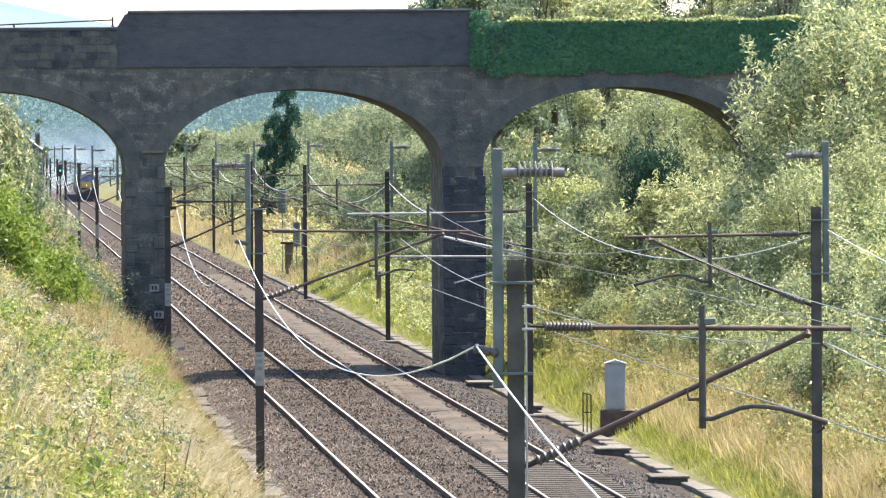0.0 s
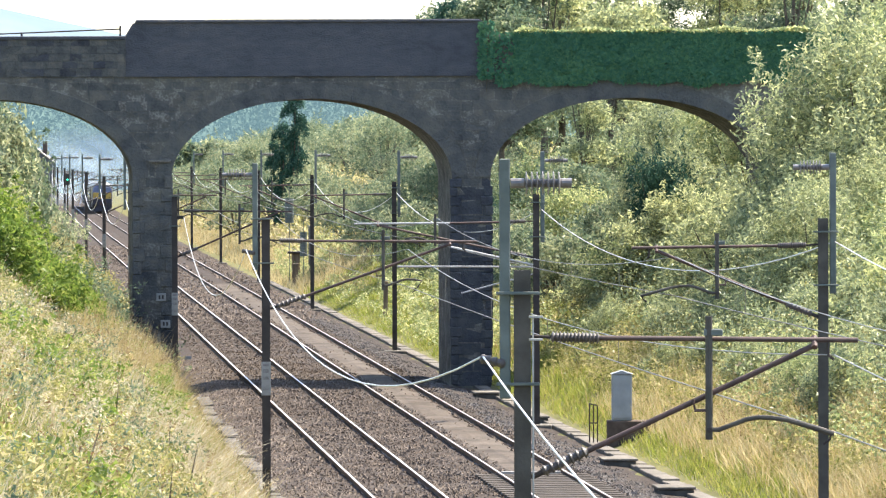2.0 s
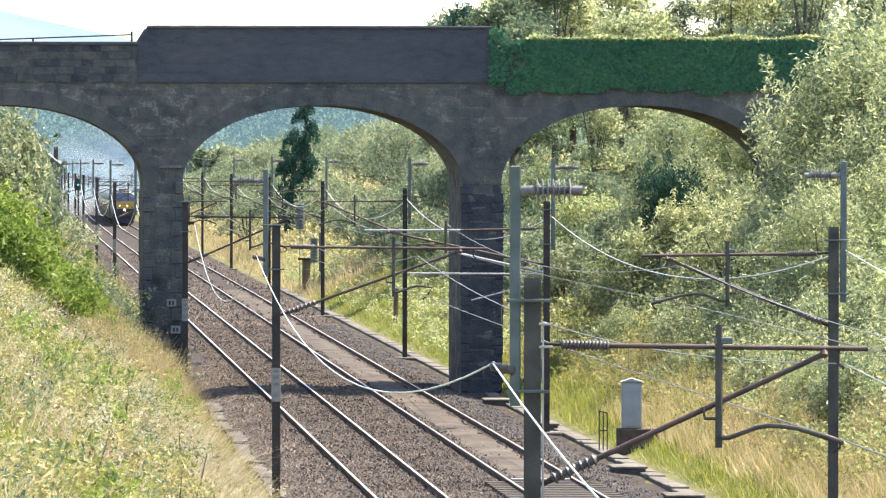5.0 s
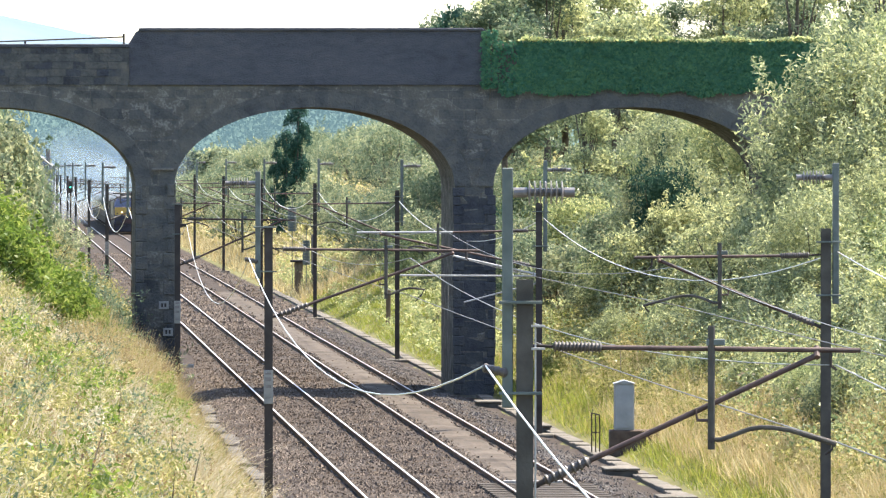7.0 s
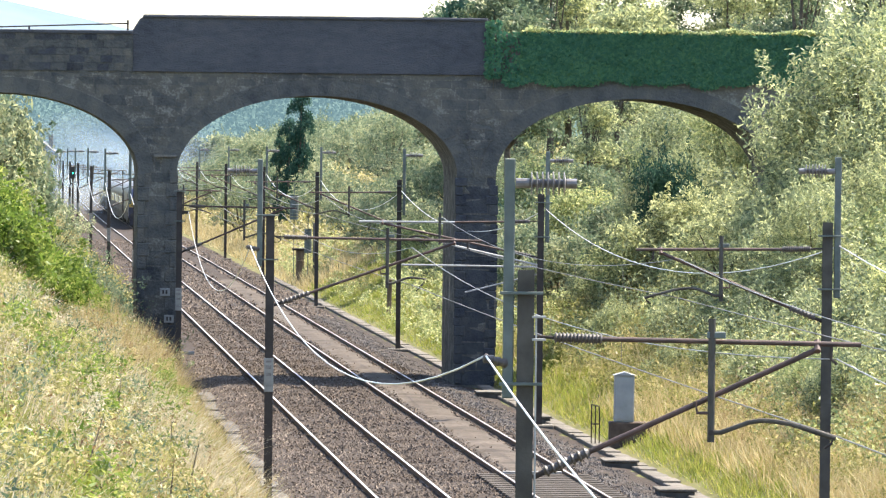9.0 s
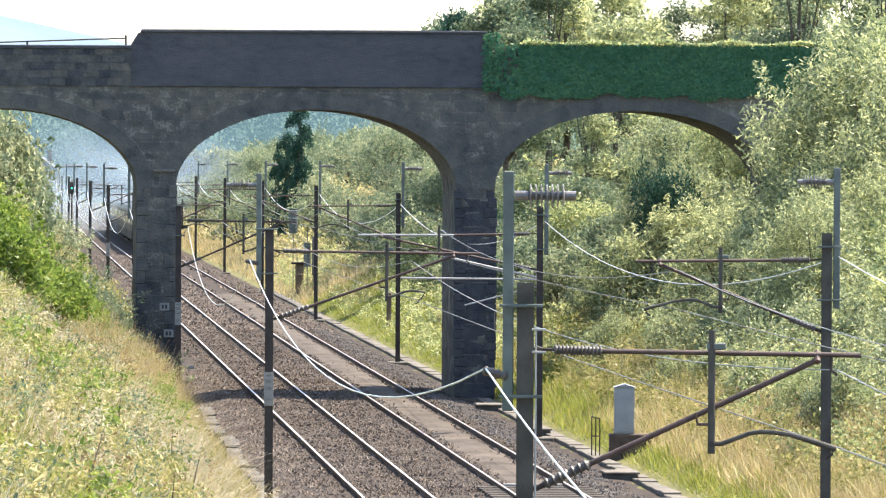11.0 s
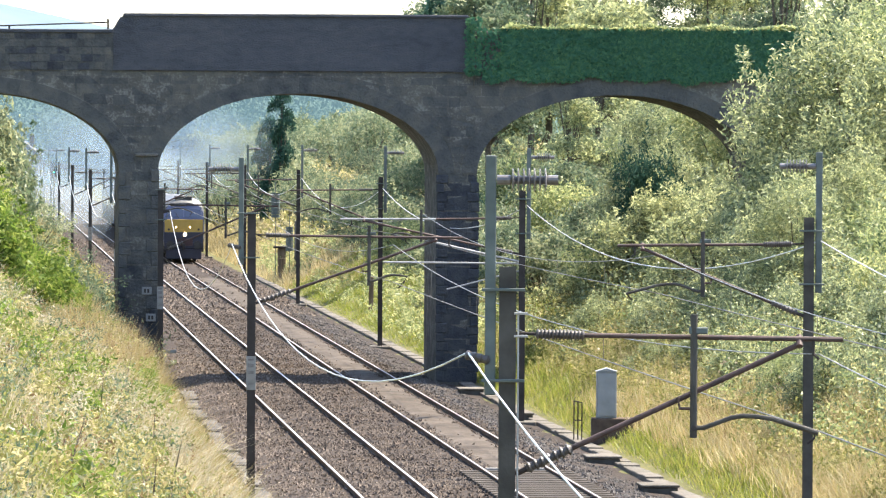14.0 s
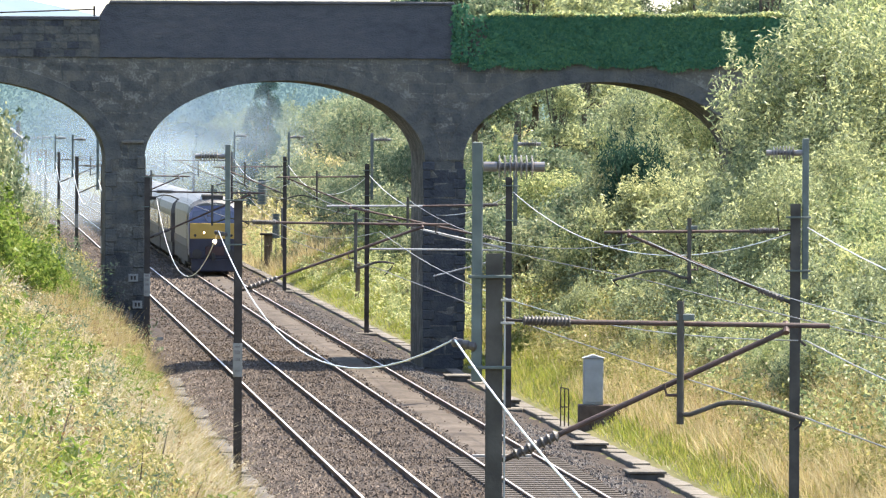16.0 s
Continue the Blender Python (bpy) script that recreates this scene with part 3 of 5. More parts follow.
M_LAMP = glow_mat("headlamp_glow", (1.0, 0.80, 0.50), 4.0)
M_SCREEN = mat("bluish_windscreen", (0.05, 0.06, 0.10), (0.07, 0.085, 0.13), 1, 0.12, bump=0)
# Nose paint; along the lower sides the same blue-black stands for shade.
M_NOSE = mat("blue_black_nose_and_shade", (0.014, 0.014, 0.026), (0.025, 0.024, 0.042), 2, 0.6, fine=30)
M_RED = mat("grimy_red_paint", (0.03, 0.012, 0.012), (0.055, 0.02, 0.018), 2, 0.5, fine=30)
HW = 1.35


def body_section(hw=HW, z0=1.05, zs=2.95, top=3.85, n=9):
    """Cross section of a vehicle body with a curved roof, anticlockwise from the lower left."""
    pts = [(-hw, z0), (-hw, zs)]
    for i in range(1, n):
        a = math.pi * i / n
        pts.append((-hw * math.cos(a), zs + (top - zs) * math.sin(a) ** 0.8))
    return pts + [(hw, zs), (hw, z0)]


def loft(sections):
    bm = bmesh.new()
    rings = [[bm.verts.new(p) for p in s] for s in sections]
    n = len(rings[0])
    for a, b in zip(rings, rings[1:]):
        for i in range(n):
            bm.faces.new((a[i], a[(i + 1) % n], b[(i + 1) % n], b[i]))
    bm.faces.new(rings[0]); bm.faces.new(rings[-1][::-1])
    bmesh.ops.recalc_face_normals(bm, faces=bm.faces[:])
    return bm


def bogie(parent, y, wheels=(-1.2, 1.2)):
    b = part("bogie", box(-1.15, y - 2.0, 0.45, 1.15, y + 2.0, 0.85, 0.05), M_UNDER, parent)
    for w in wheels:
        for s in (-1, 1):
            part("wheel", rod((s * 0.70, y + w, 0.51), (s * 0.83, y + w, 0.51), 0.51, 18), M_UNDER, b)


def locomotive():
    t = thing("diesel_locomotive", pose(0, 0, 0), "pale grey diesel locomotive with dark blue and yellow cab front", "locomotive")
    L, ZS, TOP, WAIST, SLOPE = 19.3, 3.05, 3.92, 2.58, 0.42
    def sec(y, hw, zs, top, z0=1.05):
        return [(x, y, z) for x, z in body_section(hw, z0, zs, top)]
    part("body", loft([sec(0.55, 1.28, 2.95, 3.45, 1.4), sec(1.1, HW, ZS, 3.7, 1.4), sec(2.2, HW, ZS, TOP - 0.03, 1.4), sec(L - 2.2, HW, ZS, TOP - 0.03, 1.4), sec(L - 0.4, 1.3, 2.9, 3.6, 1.4)]), M_PALE, t)
    part("roof", loft([[(x * 1.004, y, z + 0.014) for x, z in body_section(hw, 2.98, zs, tp)] for y, hw, zs, tp in ((0.36, 1.20, 3.05, 3.56), (0.7, 1.32, 3.06, 3.80), (1.8, HW, 3.08, TOP), (L - 2.2, HW, 3.05, TOP), (L - 0.6, 1.3, 3.0, 3.6))]), M_ROOF, t, "grey weathered roof")
    part("roof_box", box(-0.55, 0.62, 3.6, 0.55, 2.2, 3.97, 0.05), M_UNDER, t, "dark box on the cab roof")
    # cab front, sloping back above the waist
    fr = bmesh.new()
    pr = [(-1.26, 1.0), (1.26, 1.0), (1.28, WAIST), (1.25, 3.0), (0.95, 3.42), (-0.95, 3.42), (-1.25, 3.0), (-1.28, WAIST)]
    ring = [fr.verts.new((x, max(0.0, (z - WAIST) * SLOPE), z)) for x, z in pr]
    back = [fr.verts.new((x * 1.02, 0.62, z)) for x, z in pr]
    fr.faces.new((ring[0], ring[1], ring[2], ring[7])); fr.faces.new((ring[7], ring[2], ring[3], ring[6])); fr.faces.new((ring[6], ring[3], ring[4], ring[5]))
    for i in range(8):
        fr.faces.new((ring[i], ring[(i + 1) % 8], back[(i + 1) % 8], back[i]))
    bmesh.ops.recalc_face_normals(fr, faces=fr.faces[:])
    part("cab_front", fr, M_NAVY, t, "dark blue cab front")
    part("warning_panel", box(-1.22, -0.035, 1.80, 1.22, -0.006, 2.56, 0.012), M_YELLOW, t, "yellow warning panel")
    for s in (-1, 1):
        w = bmesh.new()
        q = [(s * 0.05, 2.68), (s * 1.16, 2.68), (s * 1.06, 3.14), (s * 0.05, 3.26)]
        f = w.faces.new([w.verts.new((x, (z - WAIST) * SLOPE - 0.012, z)) for x, z in q])
        g = bmesh.ops.extrude_face_region(w, geom=[f])
        for v in g["geom"]:
            if isinstance(v, bmesh.types.BMVert):
                v.co.y += 0.02
        part("windscreen", w, M_SCREEN, t)
        part("wiper", rod((s * 0.3, 0.02, 2.64), (s * 0.55, 0.12, 3.0), 0.014, 5), M_UNDER, t)
        part("tail_lamp", rod((s * 0.95, -0.05, 1.96), (s * 0.95, -0.036, 1.96), 0.07, 12), M_UNDER, t)
        part("buffer", rod((s * 0.87, -0.55, 1.05), (s * 0.87, -0.46, 1.05), 0.25, 16), M_UNDER, t)
        part("buffer_shank", rod((s * 0.87, -0.47, 1.05), (s * 0.87, 0.1, 1.05), 0.11, 10), M_UNDER, t)
    for x in (-0.48, 0.40):
        part("marker_lamp", rod((x, -0.06, 2.10), (x, -0.036, 2.10), 0.045, 12), M_LAMP, t, "small lit marker lamp")
    part("headlamp", rod((0.08, -0.10, 1.66), (0.08, -0.04, 1.66), 0.105, 16), M_LAMP, t, "lit round headlamp")
    part("lower_front", box(-1.24, -0.05, 1.19, 1.24, -0.006, 1.78, 0.01), M_NOSE, t)
    part("buffer_beam", box(-1.25, -0.06, 0.82, 1.25, 0.2, 1.18, 0.02), M_NOSE, t)
    part("coupling_plate", box(-0.42, -0.085, 0.98, 0.58, -0.055, 1.42, 0.03), M_RED, t, "grimy red coupling plate")
    part("snow_plough", box(-1.15, -0.1, 0.18, 1.15, 0.15, 0.80, 0.05), M_NOSE, t)
    part("coupling", box(-0.09, -0.35, 0.75, 0.09, -0.05, 1.1, 0.02), M_UNDER, t)
    part("underframe", box(-1.31, 0.64, 0.62, 1.31, L - 0.5, 1.396, 0.03), M_UNDER, t)
    part("fuel_tank", box(-1.2, 7.3, 0.3, 1.2, 12.0, 0.72, 0.08), M_UNDER, t)
    for s in (-1, 1):
        # Dark strip drawn where the lower side lies in shadow.
        part("lower_panel", box(s * 1.353 - 0.004, 1.15, 1.402, s * 1.353 + 0.004, L - 1.2, 1.78), M_NOSE, t, "lower body side with shade put into its dark colour")
        for y in (1.5, L - 2.1):
            part("door_edge", box(s * 1.356 - 0.006, y, 1.44, s * 1.356 + 0.006, y + 0.05, 2.95), M_UNDER, t)
        part("side_window", box(s * 1.36 - 0.008, 0.85, 2.45, s * 1.36 + 0.008, 1.4, 2.95), M_GLASS, t)
        part("handrail", rod((s * 1.33, 0.3, 1.3), (s * 1.33, 0.3, 2.5), 0.02, 6), M_LABEL, t)
    bogie(t, 3.4); bogie(t, L - 3.4)
    return t


def coach():
    t = thing("passenger_coach", pose(0, 0, 0), "passenger coach with windows, side shade put into its dark grey and black", "railway coach", "train coaches")
    L = 19.6
    part("body", loft([[(x, y, z) for x, z in body_section(1.37, 1.25, 2.9, 3.75)] for y in (0.3, L)]), M_COACH, t)
    part("roof", loft([[(x * 1.004, y, z + 0.012) for x, z in body_section(1.37, 2.75, 2.9, 3.75)] for y in (0.25, L + 0.05)]), M_ROOF, t)
    part("underframe", box(-1.3, 0.4, 0.5, 1.3, L - 0.2, 1.245, 0.03), M_UNDER, t)
    part("gangway", box(-0.5, 0.01, 1.05, 0.5, 0.3, 3.2, 0.03), M_UNDER, t)
    for s in (-1, 1):
        for k in range(8):
            y = 1.6 + k * 2.1
            part("window", box(s * 1.376 - 0.008, y, 1.85, s * 1.376 + 0.008, y + 1.35, 2.6), M_GLASS, t)
        # Shadow low on the coach side, drawn as a dark strip.
        part("lower_panel", box(s * 1.374 - 0.004, 0.32, 1.252, s * 1.374 + 0.004, L - 0.05, 1.74), M_NOSE, t, "lower body side with shade put into its dark colour")
    bogie(t, 2.9); bogie(t, L - 2.6)
    return t


loco = locomotive()
for p in loco.children_recursive:
    if not p.name.startswith("wheel"):
        p.data.transform(Matrix.Diagonal((0.94, 1, 1, 1)))
coaches = [coach()]
for _ in range(7):
    coaches.append(copy_thing(coaches[0], pose(0, 0, 0)))
SPEED, NOSE_END = 30.6, 277.0


def on_track(y):
    return pose(line_x(1.68, y), y, dip(y), 0, 0, math.degrees(math.atan(SKEW - 2.1e-5 * min(max(y - 430.0, 0.0), 600.0))))


# ---- foliage ----
rng = np.random.default_rng(7)


def unit(v):
    return v / np.maximum(np.linalg.norm(v, axis=1, keepdims=True), 1e-9)


def leaves(centres, size, slim=0.38, up=0.25, jitter=0.3, bias=None):
    """Corners of one three-cornered leaf at each centre, turned at random."""
    n = len(centres)
    face = unit(rng.normal(size=(n, 3)) + np.array(bias or (0.1, -0.25, up + 0.3)))
    a = unit(np.cross(face, rng.normal(size=(n, 3))))
    b = np.cross(face, a)
    s = size * (1 + jitter * rng.normal(size=(n, 1))).clip(0.4, 1.5)
    a, b = a * s, b * s * slim
    return np.stack([centres - a * 0.5 - b * 0.6, centres - a * 0.5 + b * 0.6, centres + a * 0.6], 1).reshape(-1, 3)


def crown_points(blobs, n, thick=0.35):
    """Points near the skin of several lumps, more of them on the upper side."""
    r2 = np.array([b[3] ** 2 for b in blobs])
    pick = rng.choice(len(blobs), n, p=r2 / r2.sum())
    B = np.array(blobs)[pick]
    d = unit(rng.normal(size=(n, 3)))
    d[:, 2] = np.where(d[:, 2] < -0.3, -d[:, 2] * 0.6, d[:, 2])
    lump = 1 + 0.16 * np.sin(d[:, :1] * 7 + B[:, :1] * 5) * np.sin(d[:, 1:2] * 8 + B[:, 1:2] * 3) * 1.6
    rad = B[:, 3:4] * (1 - thick * rng.random((n, 1)) ** 1.6) * lump
    return B[:, :3] + d * rad


def stems(root, tips, r0, bm=None):
    bm = bm or bmesh.new()
    for tip in tips:
        a, b = Vector(root), Vector(tip)
        mid = a.lerp(b, 0.5) + Vector((0.12 * math.sin(b.x * 9), 0.12 * math.cos(b.y * 7), 0.15))
        rod(a, mid, r0, 5, bm, r0 * 0.65)
        rod(mid, b, r0 * 0.65, 5, bm, r0 * 0.2)
    return bm


def bush_proto(name, kind, n, size, spread, height, material, label, spikes=14, slim=0.3):
    t = thing(name, pose(0, 0, 0), label, "bush", kind)
    blobs = []
    for k in range(9):
        a = 2 * math.pi * k / 9 + rng.random()
        rr = spread * (0.25 + 0.5 * rng.random())
        br = spread * (0.34 + 0.22 * rng.random())
        blobs.append((rr * math.cos(a), rr * math.sin(a), height * (0.25 + 0.42 * rng.random()), br))
    blobs.append((0, 0, height * 0.62, spread * 0.5))
    for k in range(6):
        a = k * 1.05 + rng.random()
        blobs.append((spread * 0.7 * math.cos(a), spread * 0.7 * math.sin(a), spread * 0.28, spread * 0.36))
    pts = crown_points(blobs, n)
    # upright shoots with leaves along them
    top = []
    for k in range(spikes):
        b = blobs[rng.integers(len(blobs))]
        p0 = np.array([b[0], b[1], b[2]]) + np.array([rng.normal() * 0.35 * b[3], rng.normal() * 0.35 * b[3], b[3] * 0.8])
        h = min(height * (0.10 + 0.2 * rng.random()), 1.0)
        s = rng.random((34, 1))
        top.append(p0 + s * np.array([rng.normal() * 0.3, rng.normal() * 0.3, h]) + rng.normal(size=(len(s), 3)) * np.array([0.1, 0.1, 0.06]) * (1.2 - s))
    pts = np.concatenate([pts] + top)
    pts[:, 2] = np.maximum(pts[:, 2], 0.02)
    cards("foliage", leaves(pts, size, slim), 3, material, t)
    part("stem", stems((0, 0, -0.3), [(b[0], b[1], b[2] + 0.3 * b[3]) for b in blobs], 0.05), M_BARK, t)
    return t


def tree_proto(name, n, size, spread, height, material, label, clear=0.3):
    t = thing(name, pose(0, 0, 0), label, "tree", "trees along the banks")
    blobs = []
    for k in range(14):
        f = rng.random()
        z = height * (clear + (0.92 - clear) * f)
        rr = spread * (0.85 - 0.55 * f) * (0.4 + 0.6 * rng.random())
        a = rng.random() * 6.28
        blobs.append((rr * math.cos(a), rr * math.sin(a), z, spread * (0.26 + 0.2 * rng.random())))
    pts = crown_points(blobs, n, 0.55)
    cards("crown", leaves(pts, size), 3, material, t)
    bm = rod((0, 0, -0.5), (0, 0, height * 0.45), 0.16, 8, None, 0.11)
    rod((0, 0, height * 0.45), (0.1, 0, height * 0.85), 0.11, 8, bm, 0.03)
    part("trunk", bm, M_BARK, t)
    part("branching", stems((0, 0, height * 0.35), [b[:3] for b in blobs], 0.06), M_BARK, t)
    return t


def plant(proto, u, y, s=1.0, sink=0.1, squash=1.0, first=[]):
    m = pose(line_x(u, y), y, float(ground_z(u, y)) - sink, 0, 0, rng.random() * 360) @ Matrix.Diagonal((s, s, s * squash, 1))
    if proto.name not in first:
        first.append(proto.name)
        proto.matrix_basis = m
        return proto
    got = copy_thing(proto, m)
    got.matrix_basis = m
    return got


NEAR = [bush_proto("willow_bush", "bushes on the banks", 8500, 0.122, 1.7, 3.0, M_LEAF, "pale green willow bush with upright leafy shoots on a bank", 44),
        bush_proto("willow_bush", "bushes on the banks", 8500, 0.12, 1.9, 2.5, M_LEAF2, "green bramble and willow bush on a bank", 34),
        bush_proto("willow_bush", "bushes on the banks", 8000, 0.125, 1.5, 3.4, M_LEAF, "tall pale green willow bush on a bank", 50)]
MID = [bush_proto("bank_bush", "bushes just beyond the bridge", 8000, 0.13, 2.1, 3.0, M_LEAF2, "dense green bush on the bank past the bridge", 10, 0.45),
       bush_proto("bank_bush", "bushes just beyond the bridge", 8000, 0.13, 1.9, 3.4, M_LEAF4, "tall dull green bush on the bank past the bridge", 14, 0.45),
       bush_proto("bank_bush", "bushes just beyond the bridge", 8000, 0.13, 2.0, 3.0, M_LEAF3, "dark green bush on the bank past the bridge", 10, 0.45)]
FAR = [bush_proto("hedge_bush", "bushes far down the line", 4000, 0.165, 2.2, 3.2, M_LEAF4, "dense green bush on the bank far down the line", 8),
       bush_proto("hedge_bush", "bushes far down the line", 4000, 0.165, 2.0, 3.8, M_LEAF4, "tall dull green bush on the bank far down the line", 8),
       bush_proto("hedge_bush", "bushes far down the line", 4000, 0.165, 2.1, 3.3, M_LEAF3, "dark green bush on the bank far down the line", 8)]
TREES = [tree_proto("birch_tree", 9000, 0.17, 2.8, 9.0, M_LEAF3, "dark green young tree on top of the bank"),
         tree_proto("birch_tree", 9000, 0.17, 2.6, 8.0, M_LEAF, "pale green young tree on top of the bank"),
         tree_proto("ash_tree", 6000, 0.2, 1.8, 9.0, M_SHADE, "dark blue-green open-crowned tree on top of the bank", 0.35)]

SALLOW = [bush_proto("sallow_tree", "sallow trees on the bank", 27000, 0.138, 3.1, 7.4, M_LEAF, "large pale green sallow tree in full leaf on the bank", 110),
          bush_proto("sallow_tree", "sallow trees on the bank", 27000, 0.138, 2.9, 6.6, M_LEAF2, "large green sallow tree in full leaf on the bank", 110)]
BRIGHT = [bush_proto("bright_bush", "bright bushes on the left bank", 7500, 0.145, 1.7, 2.3, M_BRIGHT, "bright green leafy bush in full sun on the bank", 16, 0.4)]

# Shadowed bush on the bank, its shade held in the leaf colour.
SHADE_BUSH = bush_proto("holly_bush", "dark bushes on the banks", 9000, 0.14, 1.7, 3.4, M_SHADE, "dense bush on the bank, deep shade put into its blue-green leaf colour", 6)


def narrow_tree():
    """A tall narrow tree, leafy from the ground to its top, coloured as its shaded side."""
    t = thing("ivy_clad_tree", pose(0, 0, 0), "tall narrow tree beside the line, shade put into its dark green", "tree", "ivy-clad trees")
    blobs = [(0.45 * math.sin(k * 2.1) + 0.05 * k, 0.6 * math.cos(k * 1.7), 0.6 + 0.62 * k, 0.62 + 0.05 * k * (1 - k / 15) + 0.15 * rng.random()) for k in range(13)]
    cards("crown", leaves(crown_points(blobs, 9000, 0.4), 0.2), 3, M_SHADE, t)
    part("trunk", rod((0, 0, -0.5), (0.4, 0, 8.2), 0.2, 8, None, 0.04), M_BARK, t)
    part("branching", stems((0.1, 0, 1.5), [b[:3] for b in blobs[4:]], 0.05), M_BARK, t)
    return t


NARROW_TREE = narrow_tree()

# right bank, this side of the bridge
k = 0
for y in np.arange(100, 176, 5.6):
    for u in np.arange(8.6, 17.5, 2.4):
        uu, yy = u + rng.normal() * 0.5, y + rng.normal() * 1.2
        if yy > 168 and uu < 9.5 or uu < 9.6 and rng.random() < 0.3:
            continue
        if line_x(uu, yy) / yy > 0.088:
            continue
        plant(NEAR[k % 3], uu, yy, (0.42 if uu < 11 else 0.7) + 0.3 * rng.random(), 0.15)
        k += 1
for u, y, s, j in ((13.95, 159, 1.16, 0), (15.9, 161, 1.08, 1), (15.0, 156, 0.95, 0), (13.75, 166, 0.8, 0), (11.4, 149, 0.66, 0), (13.2, 152, 0.6, 0), (12.8, 188, 0.62, 0), (15.4, 192, 0.85, 1), (18.2, 190, 0.95, 0), (14.0, 202, 0.8, 0), (17.0, 206, 0.95, 1), (21, 196, 1.1, 0), (10.9, 128, 0.4, 0), (10.3, 119, 0.34, 0)):
    plant(SALLOW[j], u, y, s, 0.3)
# right bank beyond
for y in np.arange(188, 330, 8.5):
    for u in np.arange(9.8, 24, 3.8):
        uu, yy = u + rng.normal() * 0.7, y + rng.normal() * 1.8
        if line_x(uu, yy) / yy > 0.07 or (u > 17 and y > 260):
            continue
        plant((MID if yy < 262 else FAR)[k % 3], uu, yy, 0.65 + 0.5 * rng.random(), 0.2)
        k += 1
for y in np.arange(335, 690, 15):
    for u in np.arange(10, 26, 5.0):
        if rng.random() < 0.85:
            plant(FAR[k % 3], u + rng.normal() * 1.2, y + rng.normal() * 4, 0.8 + 0.7 * rng.random(), 0.2)
            k += 1
for u, y, s, j in ((22, 205, 1.05, 0), (25, 202, 1.1, 1), (20, 214, 1.1, 0), (13.2, 262, 1.15, 0), (12.4, 275, 1.1, 0), (14.5, 238, 0.8, 1), (17, 250, 1.0, 1), (24, 225, 1.2, 1), (28, 232, 1.25, 0), (13.6, 300, 1.3, 2), (15, 306, 1.35, 2), (16.5, 300, 1.35, 1), (18, 310, 1.45, 1), (20, 302, 1.4, 1), (22, 312, 1.5, 0), (24, 300, 1.0, 1), (26.5, 308, 1.05, 0), (29, 300, 1.5, 1), (32, 310, 1.5, 0)):
    plant(TREES[j], u, y, s, 0.2)
for u, y, s, j in ((16, 330, 1.2, 0), (19, 360, 1.2, 1), (30, 214, 1.2, 1), (14.6, 285, 1.3, 0), (15.8, 292, 1.3, 1), (17.4, 285, 1.3, 0), (19, 292, 1.35, 1), (21, 288, 1.4, 1), (23, 292, 0.85, 0), (25, 286, 0.8, 1), (27.5, 294, 1.2, 1), (31, 290, 1.5, 1), (20.4, 276, 0.95, 1), (24, 274, 0.8, 1), (27, 210, 1.1, 0)):
    plant(TREES[j], u, y, s, 0.2)
for u, y, s in ((9.9, 386, 0.68), (9.5, 392, 0.56), (9.2, 398, 0.48)):
    plant(NARROW_TREE, u, y, s, 0.2, 1.5)
for u, y, s in ((11.8, 186, 0.74), (12.4, 187, 0.66), (8.7, 226, 0.6), (9.5, 228, 0.6), (13.9, 128, 0.6), (14.6, 124, 0.6)):
    plant(SHADE_BUSH, u, y, s, 0.1, 1.9)
plant(NEAR[1], 10.5, 184, 0.85, 0.2)
plant(NEAR[0], 11.3, 183.6, 1.08, 0.2)
plant(NEAR[2], 12.4, 183.8, 0.9, 0.2)
plant(NEAR[0], 9.5, 186, 0.65, 0.2)
plant(NEAR[0], 11.3, 167, 1.05, 0.1)
plant(NEAR[2], 12.5, 170, 1.0, 0.1)
# left bank
for u, y, s in ((-9.2, 141, 0.75), (-10.6, 136, 0.95), (-11.4, 143, 1.0), (-9.4, 150, 0.9), (-11.0, 153, 1.05), (-12.5, 149, 1.15), (-10.2, 161, 0.9), (-12.2, 163, 1.2), (-8.4, 156, 0.6), (-7.7, 163, 0.42),
                   (-13.5, 158, 1.3), (-8.4, 167, 0.55), (-12.6, 138, 1.1), (-7.9, 149, 0.4)):
    plant(BRIGHT[0], u, y, s, 0.2)
for u, y, s, j in ((-12.5, 185, 1.2, 0), (-14.5, 192, 1.5, 1), (-12.0, 205, 1.3, 1), (-15.5, 212, 1.6, 0), (-13, 222, 1.4, 1)):
    plant(FAR[j], u, y, s, 0.2)
for u, y, s, j in ((-10.4, 199, 1.05, 2), (-11.0, 193, 1.2, 1), (-10.9, 204, 1.2, 2), (-11.6, 197, 1.3, 2), (-10.8, 214, 1.0, 1), (-11.6, 226, 1.1, 2)):
    plant(MID[j], u, y, s, 0.2, 1.45)
for y in np.arange(236, 560, 17):
    for u in (-9.5, -13.0):
        plant(FAR[k % 2], u + rng.normal() * 0.6, y + rng.normal() * 3, 0.7 + 0.35 * rng.random(), 0.2)
        k += 1


